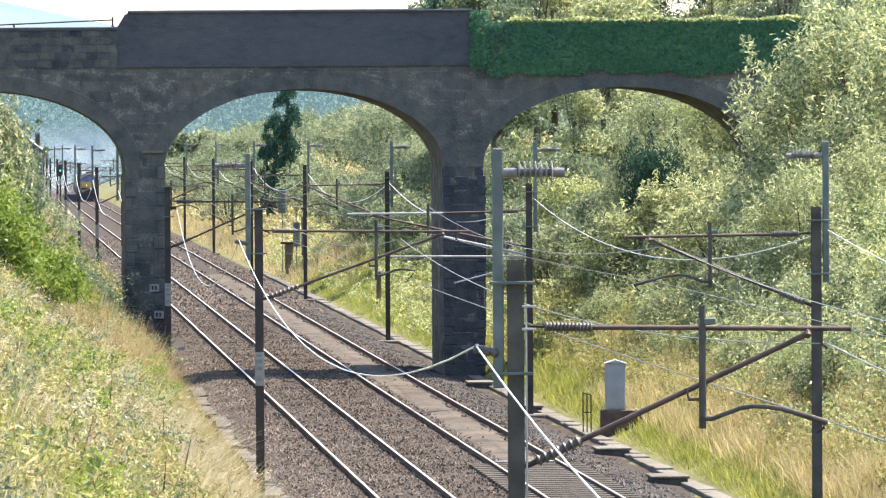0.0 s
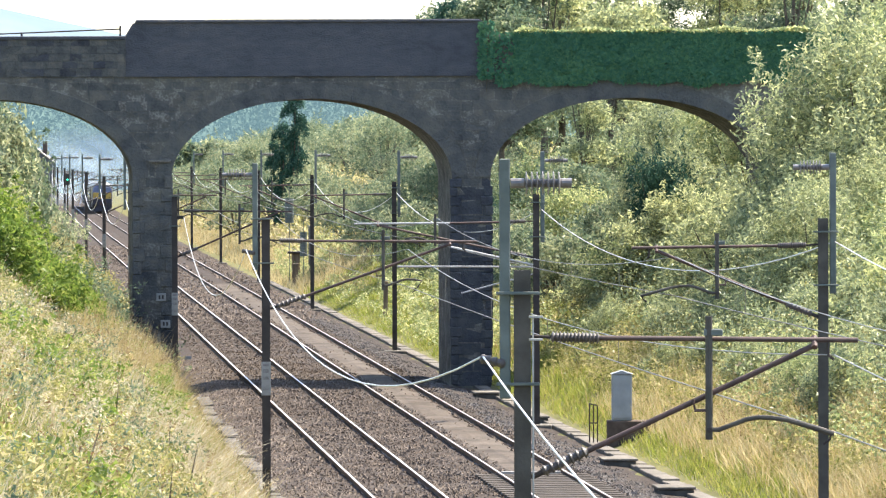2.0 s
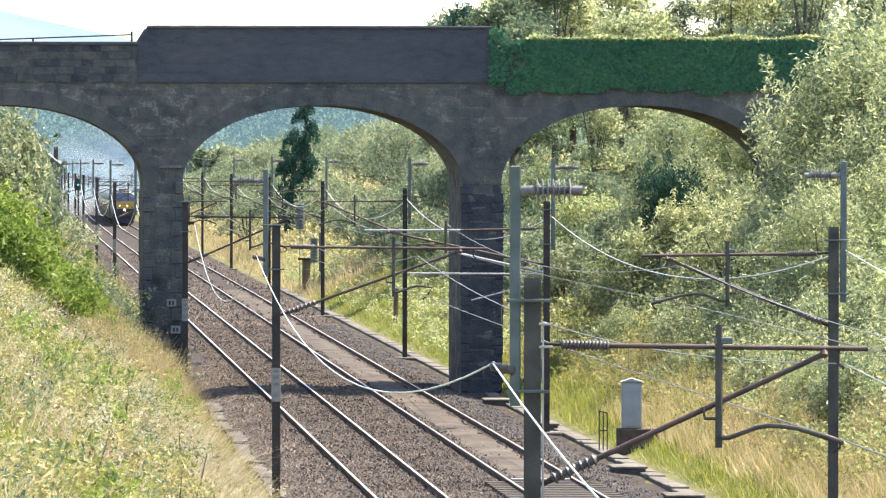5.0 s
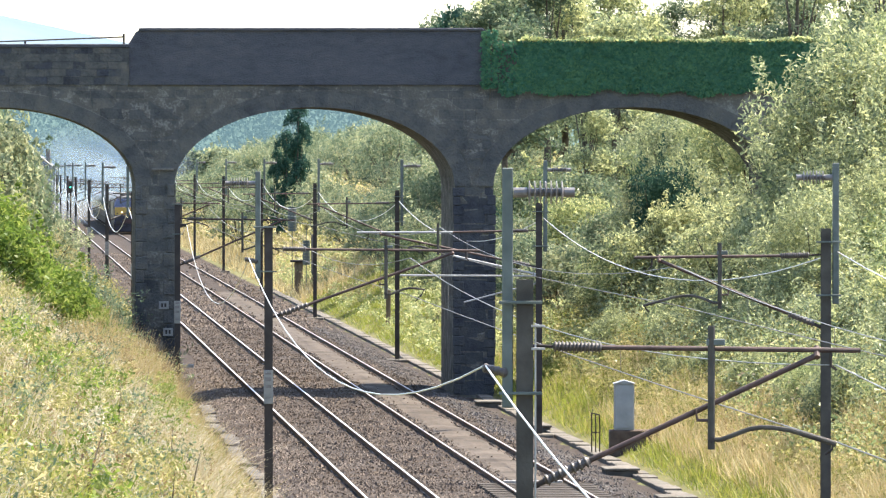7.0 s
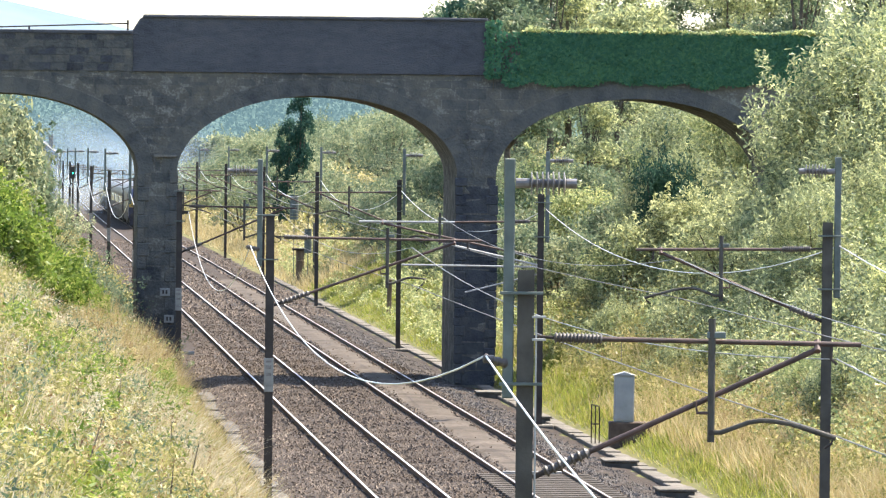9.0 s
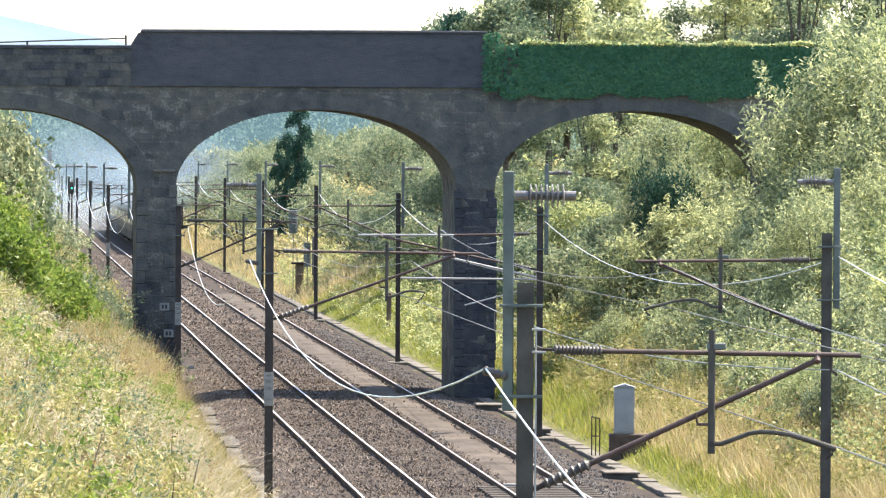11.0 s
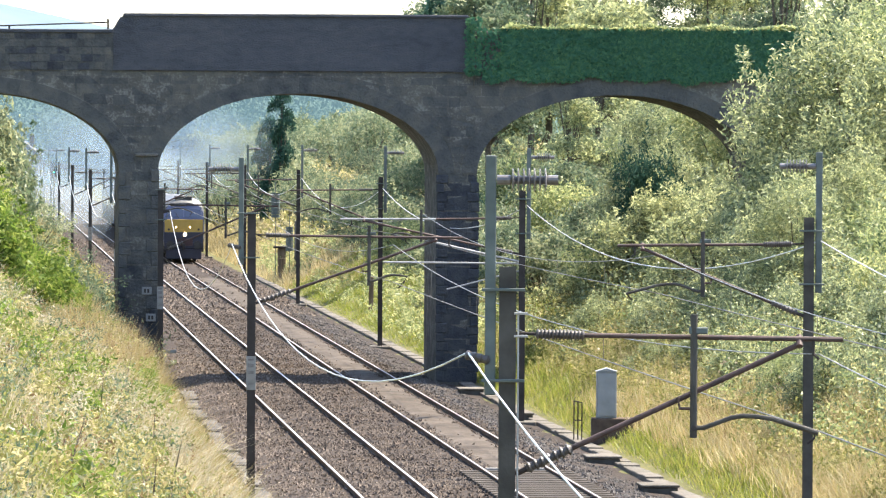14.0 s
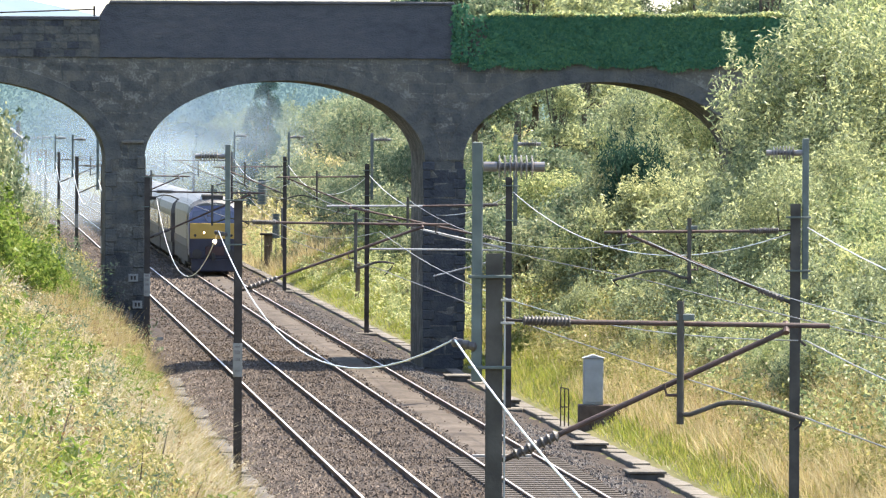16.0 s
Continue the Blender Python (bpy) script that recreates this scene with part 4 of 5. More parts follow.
# ---- grass ----
def grass(name, n, u0, u1, y0, y1, h, w, material, label, keep=None, lean=0.35, heads=0.0):
    y = y0 + (y1 - y0) * rng.random(n) ** 1.15
    u = u0 + (u1 - u0) * rng.random(n)
    if keep is not None:
        ok = keep(u, y)
        u, y = u[ok], y[ok]
    n = len(u)
    clump = 0.6 + 0.8 * np.abs(np.sin(u * 2.3 + y * 0.7) * np.sin(u * 0.9 - y * 0.43 + 1.0))
    root = np.stack([10.04 + u - SKEW * y + bend(y), y, ground_z(u, y) - 0.03], 1)
    hh = (h * clump * (0.6 + 0.6 * rng.random(n)))[:, None]
    a = rng.random(n) * 6.28
    side = np.stack([np.cos(a), np.sin(a), np.zeros(n)], 1) * w * 0.5
    tip = root + np.concatenate([rng.normal(size=(n, 2)) * lean, np.ones((n, 1))], 1) * hh
    V = np.stack([root - side, root + side, tip], 1).reshape(-1, 3)
    ob = cards(name, V, 3, material)
    return tagged(ob, label, "grass", kind="stuff")


def herbs(name, n, u0, u1, y0, y1, h, size, material, label, keep=None, slim=0.55):
    """Loose leaves and heads at all heights up to h over the ground."""
    y = y0 + (y1 - y0) * rng.random(n) ** 1.1
    u = u0 + (u1 - u0) * rng.random(n)
    if keep is not None:
        ok = keep(u, y)
        u, y = u[ok], y[ok]
    n = len(u)
    clump = 0.35 + 0.9 * np.abs(np.sin(u * 1.9 + y * 0.6) * np.sin(u * 0.7 - y * 0.37 + 2.0))
    c = np.stack([10.04 + u - SKEW * y + bend(y), y, ground_z(u, y) + h * clump * rng.random(n) ** 0.6], 1)
    return tagged(cards(name, leaves(c, size, slim, 0.5), 3, material), label, "plants", kind="stuff")


def clumps(name, count, per, u0, u1, y0, y1, h, r, size, material, label, slim=0.4, keep=None):
    """Separate plants: tufts of leaves spreading from a root, with gaps between them."""
    y = y0 + (y1 - y0) * rng.random(count) ** 1.2
    u = u0 + (u1 - u0) * rng.random(count)
    if keep is not None:
        ok = keep(u, y)
        u, y = u[ok], y[ok]
    count = len(u)
    hh = h * (0.4 + 0.9 * rng.random(count) ** 1.5)
    rr = r * (0.5 + 0.8 * rng.random(count))
    i = np.repeat(np.arange(count), per)
    f = rng.random(len(i)) ** 0.7
    ang = rng.random(len(i)) * 6.28
    rad = rr[i] * (0.3 + 0.9 * f) * rng.random(len(i)) ** 0.5
    root = np.stack([10.04 + u - SKEW * y + bend(y), y, ground_z(u, y)], 1)
    lean = np.stack([0.3 * rng.normal(size=count), 0.3 * rng.normal(size=count), np.ones(count)], 1)
    c = root[i] + lean[i] * (f * hh[i])[:, None] + np.stack([np.cos(ang) * rad, np.sin(ang) * rad, np.zeros(len(i))], 1)
    return tagged(cards(name, leaves(c, size, slim, 0.35), 3, material), label, "plants", kind="stuff")


def patch(a, b, c, lim, loose=0.5):
    return lambda u, y: np.sin(u * a + y * b) + np.sin(y * c - u * 0.8) + loose * rng.normal(size=len(u)) > lim


edge_band = lambda u, y: u + 0.5 * np.sin(y * 0.31) + 0.35 * rng.normal(size=len(u)) > -6.8
grass("dry_grass", 60000, -7.8, -4.95, 48, 175, 0.6, 0.02, M_DRY, "tall dry straw-coloured grass along the foot of the bank", keep=edge_band, lean=0.45)
grass("yellow_grass", 24000, -6.6, -4.9, 48, 175, 0.42, 0.026, M_GREENGRASS, "yellow-green grass among the dry grass", lean=0.5)
grass("straw_grass", 48000, -11.5, -6.0, 42, 170, 0.55, 0.02, M_SEED, "pale seeding grass among weeds on the bank", keep=patch(1.1, 0.23, 0.15, -0.1, 0.35), lean=0.55)
grass("green_grass", 30000, -11.8, -6.0, 42, 165, 0.36, 0.026, M_GREENGRASS, "green and yellowing grass among weeds on the bank", lean=0.7)
clumps("weeds", 2600, 60, -11.6, -5.9, 50, 170, 0.6, 0.22, 0.085, M_HERB, "pale yellowing herbs and weeds on the bank", 0.26, patch(0.9, 0.19, 0.31, -0.5, 0.4))
clumps("nettles", 1350, 64, -11.8, -6.2, 54, 200, 0.7, 0.24, 0.10, M_BRIGHT, "green leafy weeds on the bank", 0.32, patch(0.7, 0.21, 0.13, 0.25, 0.3))
clumps("dock_plants", 500, 40, -11.5, -5.8, 44, 165, 0.8, 0.12, 0.06, M_RUSSET, "russet seeding dock plants among the weeds", 0.3)
clumps("seed_heads", 1100, 40, -11.5, -5.4, 62, 165, 0.8, 0.16, 0.055, M_SEED, "cream seed heads over the weeds", 0.3, patch(1.1, 0.23, 0.15, 0.0, 0.35))
clumps("shade_weeds", 260, 60, -8.5, -5.4, 158, 215, 0.9, 0.4, 0.10, M_LEAF3, "dark grey-green shrubs beside the bridge pier")
clumps("cess_weeds", 620, 70, -7.6, -4.7, 178, 290, 1.0, 0.4, 0.12, M_HERB, "pale weeds along the edge of the line past the bridge", 0.35)
clumps("cess_brambles", 300, 80, -7.4, -4.7, 176, 214, 1.1, 0.45, 0.12, M_LEAF3, "dark green brambles along the edge of the line past the bridge", 0.42)
clumps("pier_shrubs", 110, 110, -8.5, -6.4, 164, 174, 1.5, 0.38, 0.085, M_LEAF3, "dark grey-green shrubs crowding the bridge pier", 0.4)
clumps("tall_weeds", 420, 70, -11.4, -6.6, 48, 150, 0.75, 0.26, 0.062, M_LEAF3, "tall dark green weeds standing over the bank", 0.4)
grass("crest_grass", 9000, -8.4, -5.5, 136, 168, 0.85, 0.022, M_DRY, "tall golden grass along the crest beside the bridge pier", lean=0.3)
grass("russet_grass", 1500, -6.6, -5.4, 150, 168, 0.8, 0.02, M_RUSSET, "reddish seeding grass beside the bridge pier", lean=0.3)
grass("pale_straw", 24000, -8.2, -5.7, 76, 126, 0.6, 0.02, M_SEED, "bleached pale straw lying on the bank", keep=lambda u, y: np.abs(u + 6.7 + 0.02 * (y - 112)) + 0.3 * rng.normal(size=len(u)) < 0.62, lean=0.8)
clumps("broom_bush", 14, 420, -6.4, -5.8, 132, 140, 0.95, 0.3, 0.06, M_BRIGHT, "small yellow-green leafy bush at the foot of the bank", 0.36)
grass("dead_stalks", 190, -11.0, -6.0, 66, 150, 0.8, 0.05, M_BARK, "dark dead stalks standing among the weeds", lean=0.3)
grass("short_grass", 40000, 5.2, 9.5, 170, 290, 0.24, 0.03, M_GREENGRASS, "short bright green grass beyond the bridge", lean=0.6)
grass("dry_tufts", 9000, 6.2, 10, 176, 290, 0.55, 0.028, M_DRY, "tufts of dry grass beyond the bridge", keep=patch(0.9, 0.12, 0.07, 0.8), lean=0.5)
grass("lineside_grass", 36000, 5.25, 9.0, 95, 176, 0.34, 0.028, M_GREENGRASS, "bright green lineside grass along the bank foot", lean=0.5)
grass("golden_grass", 34000, 5.8, 10.5, 86, 132, 0.6, 0.022, M_DRY, "golden dry grass on the sunny bank near the line", keep=lambda u, y: u > 6.05 + 0.4 * np.sin(y * 0.5) + 0.3 * rng.normal(size=len(u)), lean=0.5)
grass("rusty_grass", 6000, 6.6, 10.5, 88, 134, 0.7, 0.022, M_RUSSET, "reddish seeding grass on the sunny bank", keep=patch(0.8, 0.21, 0.1, 0.2), lean=0.4)
grass("dry_bank_grass", 40000, 5.9, 10.5, 90, 168, 0.7, 0.02, M_DRY, "dry straw-coloured grass on the bank", keep=patch(0.7, 0.16, 0.05, 0.3))
clumps("russet_weeds", 420, 60, 7.4, 12.5, 88, 128, 0.75, 0.25, 0.06, M_RUSSET, "russet seeding weeds on the bank", 0.3, patch(0.8, 0.19, 0.09, 0.1))
clumps("bank_weeds", 1700, 60, 6.4, 13.5, 90, 190, 1.0, 0.32, 0.08, M_HERB, "pale green herbs and brambles over the bank")
clumps("bank_brambles", 1000, 75, 7.0, 14.0, 92, 190, 1.1, 0.4, 0.09, M_LEAF2, "green brambles over the bank", 0.5, patch(0.6, 0.13, 0.07, -0.4))
herbs("bank_heads", 7000, 7.0, 11.5, 90, 170, 1.1, 0.07, M_SEED, "cream flower heads on the bank", patch(0.9, 0.2, 0.11, 0.8), 0.8)
clumps("verge_herbs", 900, 60, 5.6, 10.5, 190, 340, 0.9, 0.35, 0.12, M_LEAF2, "pale green herbs over the verge past the bridge", 0.3, patch(0.7, 0.11, 0.06, -0.2))
grass("cess_grass", 12000, -6.4, -4.6, 185, 600, 0.6, 0.06, M_DRY, "dry grass beside the far line")
grass("far_dry_grass", 15000, 5.0, 9.0, 285, 620, 0.6, 0.045, M_DRY, "dry grass along the far line")
clumps("bank_shoots", 1300, 70, 8.0, 14.5, 98, 178, 1.9, 0.42, 0.085, M_LEAF, "pale leafy shoots crowding the bank", 0.4)
herbs("far_weeds", 26000, 6.5, 24, 300, 620, 1.0, 0.22, M_HERB, "pale weeds on the far bank")

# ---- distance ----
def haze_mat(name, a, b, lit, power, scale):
    """Distant ground, the haze of the air put into its colour and faint glow."""
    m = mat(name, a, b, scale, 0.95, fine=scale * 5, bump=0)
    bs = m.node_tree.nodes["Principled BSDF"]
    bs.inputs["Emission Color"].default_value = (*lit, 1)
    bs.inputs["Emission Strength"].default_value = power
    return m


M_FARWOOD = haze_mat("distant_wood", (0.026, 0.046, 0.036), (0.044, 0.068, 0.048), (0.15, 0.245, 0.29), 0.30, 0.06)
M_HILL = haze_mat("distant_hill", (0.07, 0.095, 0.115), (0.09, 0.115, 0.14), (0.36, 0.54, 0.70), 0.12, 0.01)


def ridge(name, y, x0, x1, tops, depth, material, label, rough=0.0, n=120, rows=3):
    vs, fs = [], []
    for i in range(n + 1):
        x = x0 + (x1 - x0) * i / n
        f = i / n * (len(tops) - 1)
        j = min(int(f), len(tops) - 2)
        z = tops[j] + (tops[j + 1] - tops[j]) * (f - j)
        for q in range(rows):
            g = q / (rows - 1)
            bumpy = rough * (noise.noise((x * 0.05, g * 7, 3.0)) + 0.7 * noise.noise((x * 0.17, g * 19, 9.0)))
            vs.append((x, y + depth * g, -8 + (z + 8) * g ** 0.8 + (bumpy if q else 0)))
    for i in range(n):
        for q in range(rows - 1):
            a = i * rows + q
            fs.append((a, a + rows, a + rows + 1, a + 1))
    return tagged(smooth(raw(name, vs, fs, material)), label, "backdrop", kind="structure")


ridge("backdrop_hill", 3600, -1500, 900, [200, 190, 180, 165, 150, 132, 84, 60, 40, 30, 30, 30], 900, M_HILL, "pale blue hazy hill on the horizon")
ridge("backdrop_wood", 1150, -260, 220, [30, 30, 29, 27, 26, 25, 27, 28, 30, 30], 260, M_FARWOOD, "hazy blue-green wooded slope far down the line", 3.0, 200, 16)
far_wood = []
for i in range(420):
    g = rng.random()
    y = 1150 + 240 * g
    x = (-0.085 + 0.075 * rng.random()) * y
    z = -8 + 27 * g ** 0.8
    c = np.array([x, y, z]) + unit(rng.normal(size=(260, 3))) * np.array([5.0, 5.0, 5.5]) * (0.7 + 0.6 * rng.random()) + np.array([0, 0, 3.0])
    far_wood.append(leaves(c, 0.85, 0.6))
# The tree leaves share the haze-tinted, faintly glowing wood colour.
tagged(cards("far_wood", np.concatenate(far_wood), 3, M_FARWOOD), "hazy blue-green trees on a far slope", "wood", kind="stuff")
MIDTREE = tree_proto("far_tree", 2600, 0.7, 4.2, 10.0, M_LEAF4, "green tree beside the line far off", 0.1)
for i in range(30):
    y = 640 + 330 * rng.random()
    x = line_x((-9 - 10 * rng.random()) if i % 3 == 0 else (12 + 34 * rng.random()), y)
    m = pose(x, y, -2.6, 0, 0, rng.random() * 360) @ Matrix.Scale(0.7 + 0.5 * rng.random(), 4)
    if i == 0:
        MIDTREE.matrix_basis = m
    else:
        copy_thing(MIDTREE, m).matrix_basis = m


# ---- small lineside things ----
def lineside():
    t = thing("relay_cabinet", pose(line_x(5.35, 140), 140, -0.12), "pale grey steel relay cabinet on a brown brick base", "cabinet")
    part("base", box(-0.37, -0.3, -0.3, 0.85, 0.4, 0.5, 0.02), M_BRICK, t, "brown brick base")
    part("cabinet_body", box(-0.25, -0.22, 0.504, 0.25, 0.24, 1.66, 0.015), M_CAB, t)
    part("cabinet_door", box(-0.22, -0.238, 0.56, 0.22, -0.222, 1.6, 0.005), M_CAB, t)
    bm = bmesh.new()
    f = bm.faces.new([bm.verts.new(p) for p in ((-0.28, -0.26, 1.664), (0.28, -0.26, 1.664), (0.0, -0.26, 1.75))])
    g = bmesh.ops.extrude_face_region(bm, geom=[f])
    for v in g["geom"]:
        if isinstance(v, bmesh.types.BMVert):
            v.co.y += 0.54
    part("cabinet_roof", bm, M_CAB, t)
    h = thing("step_rail", pose(line_x(4.75, 141), 141, -0.35), "small black tubular hand frame beside the line", "hand frame")
    for x in (-0.1, 0.0, 0.1):
        part("upright", rod((x, 0, -0.1), (x, 0, 1.12 - abs(x + 0.1) * 0.3), 0.018, 6), M_MASTD, h)
    part("rail", rod((-0.1, 0, 0.62), (0.1, 0, 0.62), 0.016, 6), M_MASTD, h)
    part("rail", rod((-0.1, 0, 1.11), (0.1, 0, 1.06), 0.016, 6), M_MASTD, h)
    for y, w in ((168, 0.36), (153, 0.36), (132, 0.38), (121, 0.38), (177, 0.36)):
        c = thing("catch_pit", pose(line_x(4.38, y), y, -0.36, 0, 0, 4), "concrete catch pit with a pale lid in the ballast", "catch pit", "catch pits")
        part("pit_wall", box(-w, -0.5, -0.2, w, 0.5, 0.2, 0.02), M_UNDERC, c)
        part("pit_lid", box(-w - 0.04, -0.54, 0.204, w + 0.04, 0.54, 0.26, 0.012), M_CONC, c, "pale concrete lid")
    for u, y, hh, r in ((6.0, 236, 1.5, 0.1), (5.5, 300, 1.2, 0.08), (6.0, 306, 1.1, 0.08), (5.8, 303, 1.0, 0.07)):
        t = thing("timber_post", pose(line_x(u, y), y, float(ground_z(u, y)), 1.5, 1, 0), "short weathered timber post in the grass", "post", "timber posts")
        part("post_shaft", box(-r, -r, -0.3, r, r, hh, 0.02), M_WOOD, t)
    t = thing("trackside_hut", pose(line_x(5.8, 304), 304, float(ground_z(5.8, 304))), "brown timber trackside box with a flat lid", "lineside box")
    part("hut_body", box(-0.22, -0.3, -0.2, 0.22, 0.3, 1.5, 0.02), M_WOOD, t)
    part("hut_lid", box(-0.45, -0.45, 1.504, 0.45, 0.45, 1.62, 0.02), M_MASTD, t)
    t = thing("concrete_post", pose(line_x(6.5, 302), 302, float(ground_z(6.5, 302))), "tall pale concrete post beside the line", "post")
    part("post_shaft", box(-0.13, -0.13, -0.3, 0.13, 0.13, 2.7, 0.03), M_CONC, t)
    for u, y, z0, z1, w in ((6.0, 300, 1.4, 2.7, 0.2), (5.55, 306, 3.1, 4.45, 0.24)):
        t = thing("balance_weight", pose(line_x(u, y), y, 0), "blue-grey stack of tensioning weights on a guide rod", "balance weight", "balance weights")
        part("guide_rod", rod((0, 0, float(ground_z(u, y)) - 0.2), (0, 0, z1 + 0.6), 0.025, 6), M_MASTG, t)
        n = 8
        for i in range(n):
            a, b = z0 + (z1 - z0) * i / n, z0 + (z1 - z0) * (i + 1) / n
            part("weight", rod((0, 0, a + 0.006), (0, 0, b - 0.006), w, 14), M_MASTG, t)


# Pit walls are a darker concrete than their lids.
M_UNDERC = mat("dark_concrete", (0.05, 0.047, 0.043), (0.10, 0.095, 0.085), 3, 0.9, fine=25)
lineside()


def trough(u, y0, y1, step, label, wander, tilt, lift, material):
    t = thing("cable_trough", Matrix.Identity(4), label, "cable trough", "cable troughs")
    me = None
    y = y0
    while y < y1:
        if me is None:
            bm = box(-0.2, -0.46, -0.20, 0.2, 0.46, 0.07, 0.015)
            lid = part("trough_lid", bm, material, t)
            me = lid.data
        else:
            lid = new("trough_lid", me)
            lid.parent = t
        w = wander * math.sin(y * 0.35) + rng.normal() * wander * 0.4
        lid.matrix_basis = pose(line_x(u + w, y), y, -0.31 + lift + dip(y) + 0.012 * rng.normal(), rng.normal() * tilt, rng.normal() * tilt * 2, TURN + rng.normal() * tilt)
        y += step
    return t


trough(4.80, 108, 320, 0.925, "line of pale concrete cable trough lids beside the track", 0.012, 0.35, 0.02, M_CONC)
trough(-4.22, 100, 168, 0.98, "broken line of concrete slabs beside the track", 0.08, 2.0, 0.0, M_SLAB)


def sleepers(u, y0, y1):
    t = thing("track_sleepers", Matrix.Identity(4), "row of concrete sleepers carrying the rails", "sleepers", "sleeper rows")
    me = None
    for y in np.arange(y0, y1, 0.65):
        if me is None:
            s = part("sleeper", box(-1.25, -0.13, -0.2, 1.25, 0.13, -0.075, 0.015), M_SLEEPER, t)
            me = s.data
        else:
            s = new("sleeper", me)
            s.parent = t
        s.matrix_basis = pose(line_x(u, y), float(y), 0.012, 0, 0, TURN)


sleepers(1.68, 80, 125)
part_y = 125.0
edge = thing("infill_board", pose(line_x(1.68, part_y), part_y, -0.1, 0, 0, TURN), "pale timber edging board between the rails", "board")
part("board", box(-0.66, -0.06, -0.1, 0.66, 0.06, 0.09, 0.01), M_LABEL, edge)


def loose_stones(n, y0, y1, size, u0, u1, material, label):
    """Small three-sided stones lying on the ballast."""
    y = y0 + (y1 - y0) * rng.random(n) ** 1.4
    u = u0 + (u1 - u0) * rng.random(n)
    on_dust = (np.abs(u - 1.68) < 0.55) & (y > 125)
    four = (np.abs(u - 1.68) < 0.62 - 0.3 * rng.random(n)) & (y > 80) & ((rng.random(n) > 0.015) | (y < 125))
    rails = np.min(np.abs(u[:, None] - np.array([-2.43, -0.925, 0.925, 2.43])), axis=1) < 0.12
    ok = ~(four | rails)
    u, y = u[ok], y[ok]
    n = len(u)
    fall = -4.5e-6 * np.clip(y - 250.0, 0, 650) ** 2
    zb = fall + np.interp(np.abs(u), [0, 0.8, 1.7, 2.6, 3.3, 3.9, 4.5], [-0.17, -0.125, -0.10, -0.12, -0.135, -0.25, -0.36])
    zb = np.where(on_dust[ok], fall - 0.045 - 0.1 * np.clip(np.abs(u - 1.68) - 0.25, 0, 1), zb)
    c = np.stack([10.04 + u - SKEW * y + bend(y), y, zb], 1)
    s = size * (0.5 + 1.0 * rng.random((n, 1)))
    a = rng.random(n) * 6.28
    V = np.empty((n, 4, 3))
    for k in range(3):
        V[:, k] = c + np.stack([np.cos(a + k * 2.1), np.sin(a + k * 2.1), np.full(n, -0.3)], 1) * s * 0.6
    V[:, 3] = c + np.stack([rng.normal(size=n) * 0.25, rng.normal(size=n) * 0.25, 0.12 + 0.38 * rng.random(n)], 1) * s
    F = (np.arange(n)[:, None, None] * 4 + np.array([[0, 1, 3], [1, 2, 3], [2, 0, 3]])).reshape(-1, 3)
    return tagged(raw("loose_stones", V.reshape(-1, 3).tolist(), F.tolist(), material), label, "stones", kind="stuff")


loose_stones(76000, 98, 250, 0.088, -3.3, 3.1, M_STONES, "loose crushed brown ballast stones between the rails")
loose_stones(22000, 98, 250, 0.088, 2.9, 4.5, M_STONESG, "loose crushed grey ballast stones beside the track")
loose_stones(18000, 240, 430, 0.15, -4.2, 4.4, M_STONES, "loose crushed ballast stones further down the line")
loose_stones(20000, 98, 200, 0.088, -4.5, -3.0, M_STONES, "loose crushed brown ballast stones beside the other track")


# ---- signal box and signal far down the line ----
def signal_box():
    y = 640
    t = thing("signal_box", pose(line_x(-6.7, y), y, dip(y) - 0.3), "dark timber signal box with white window frames", "signal box")
    part("lower_wall", box(-1.7, 0, 0, 1.7, 6, 4.2), M_SLATE, t)
    part("upper_wall", box(-1.8, -0.1, 4.204, 1.8, 6, 6.6), M_SLATE, t)
    for i in range(5):
        x = -1.7 + i * 0.8
        part("window_frame", box(x, -0.16, 4.4, x + 0.13, -0.105, 6.4), M_LABEL, t, "white window frame")
    bm = bmesh.new()
    f = bm.faces.new([bm.verts.new(p) for p in ((-2.1, -0.4, 6.604), (2.1, -0.4, 6.604), (0, -0.4, 8.2))])
    g = bmesh.ops.extrude_face_region(bm, geom=[f])
    for v in g["geom"]:
        if isinstance(v, bmesh.types.BMVert):
            v.co.y += 6.6
    part("roof", bm, M_SLATE, t)
    for s in (-1, 1):
        part("bargeboard", rod((s * 2.15, -0.46, 6.6), (0, -0.46, 8.26), 0.11, 4), M_LABEL, t, "white bargeboard")
    part("chimney", box(0.6, 3, 7.4, 1.1, 3.5, 9.0), M_BRICK, t)


M_SLATE = mat("dark_slate_paint", (0.045, 0.05, 0.06), (0.085, 0.09, 0.10), 1.0, 0.7, fine=10)
signal_box()
sig = thing("colour_light_signal", pose(line_x(-4.3, 500), 500, dip(500)), "black colour-light signal showing green on a thin post", "railway signal")
part("signal_post", rod((0, 0, -0.4), (0, 0, 4.2), 0.08, 8), M_MASTD, sig)
part("signal_head", box(-0.2, -0.1, 4.2, 0.2, 0.15, 5.3, 0.05), M_MASTD, sig)
part("green_lamp", rod((0, -0.2, 4.7), (0, -0.11, 4.7), 0.075, 12), glow_mat("green_signal_glow", (0.05, 0.8, 0.45), 0.8), sig, "lit green lamp")


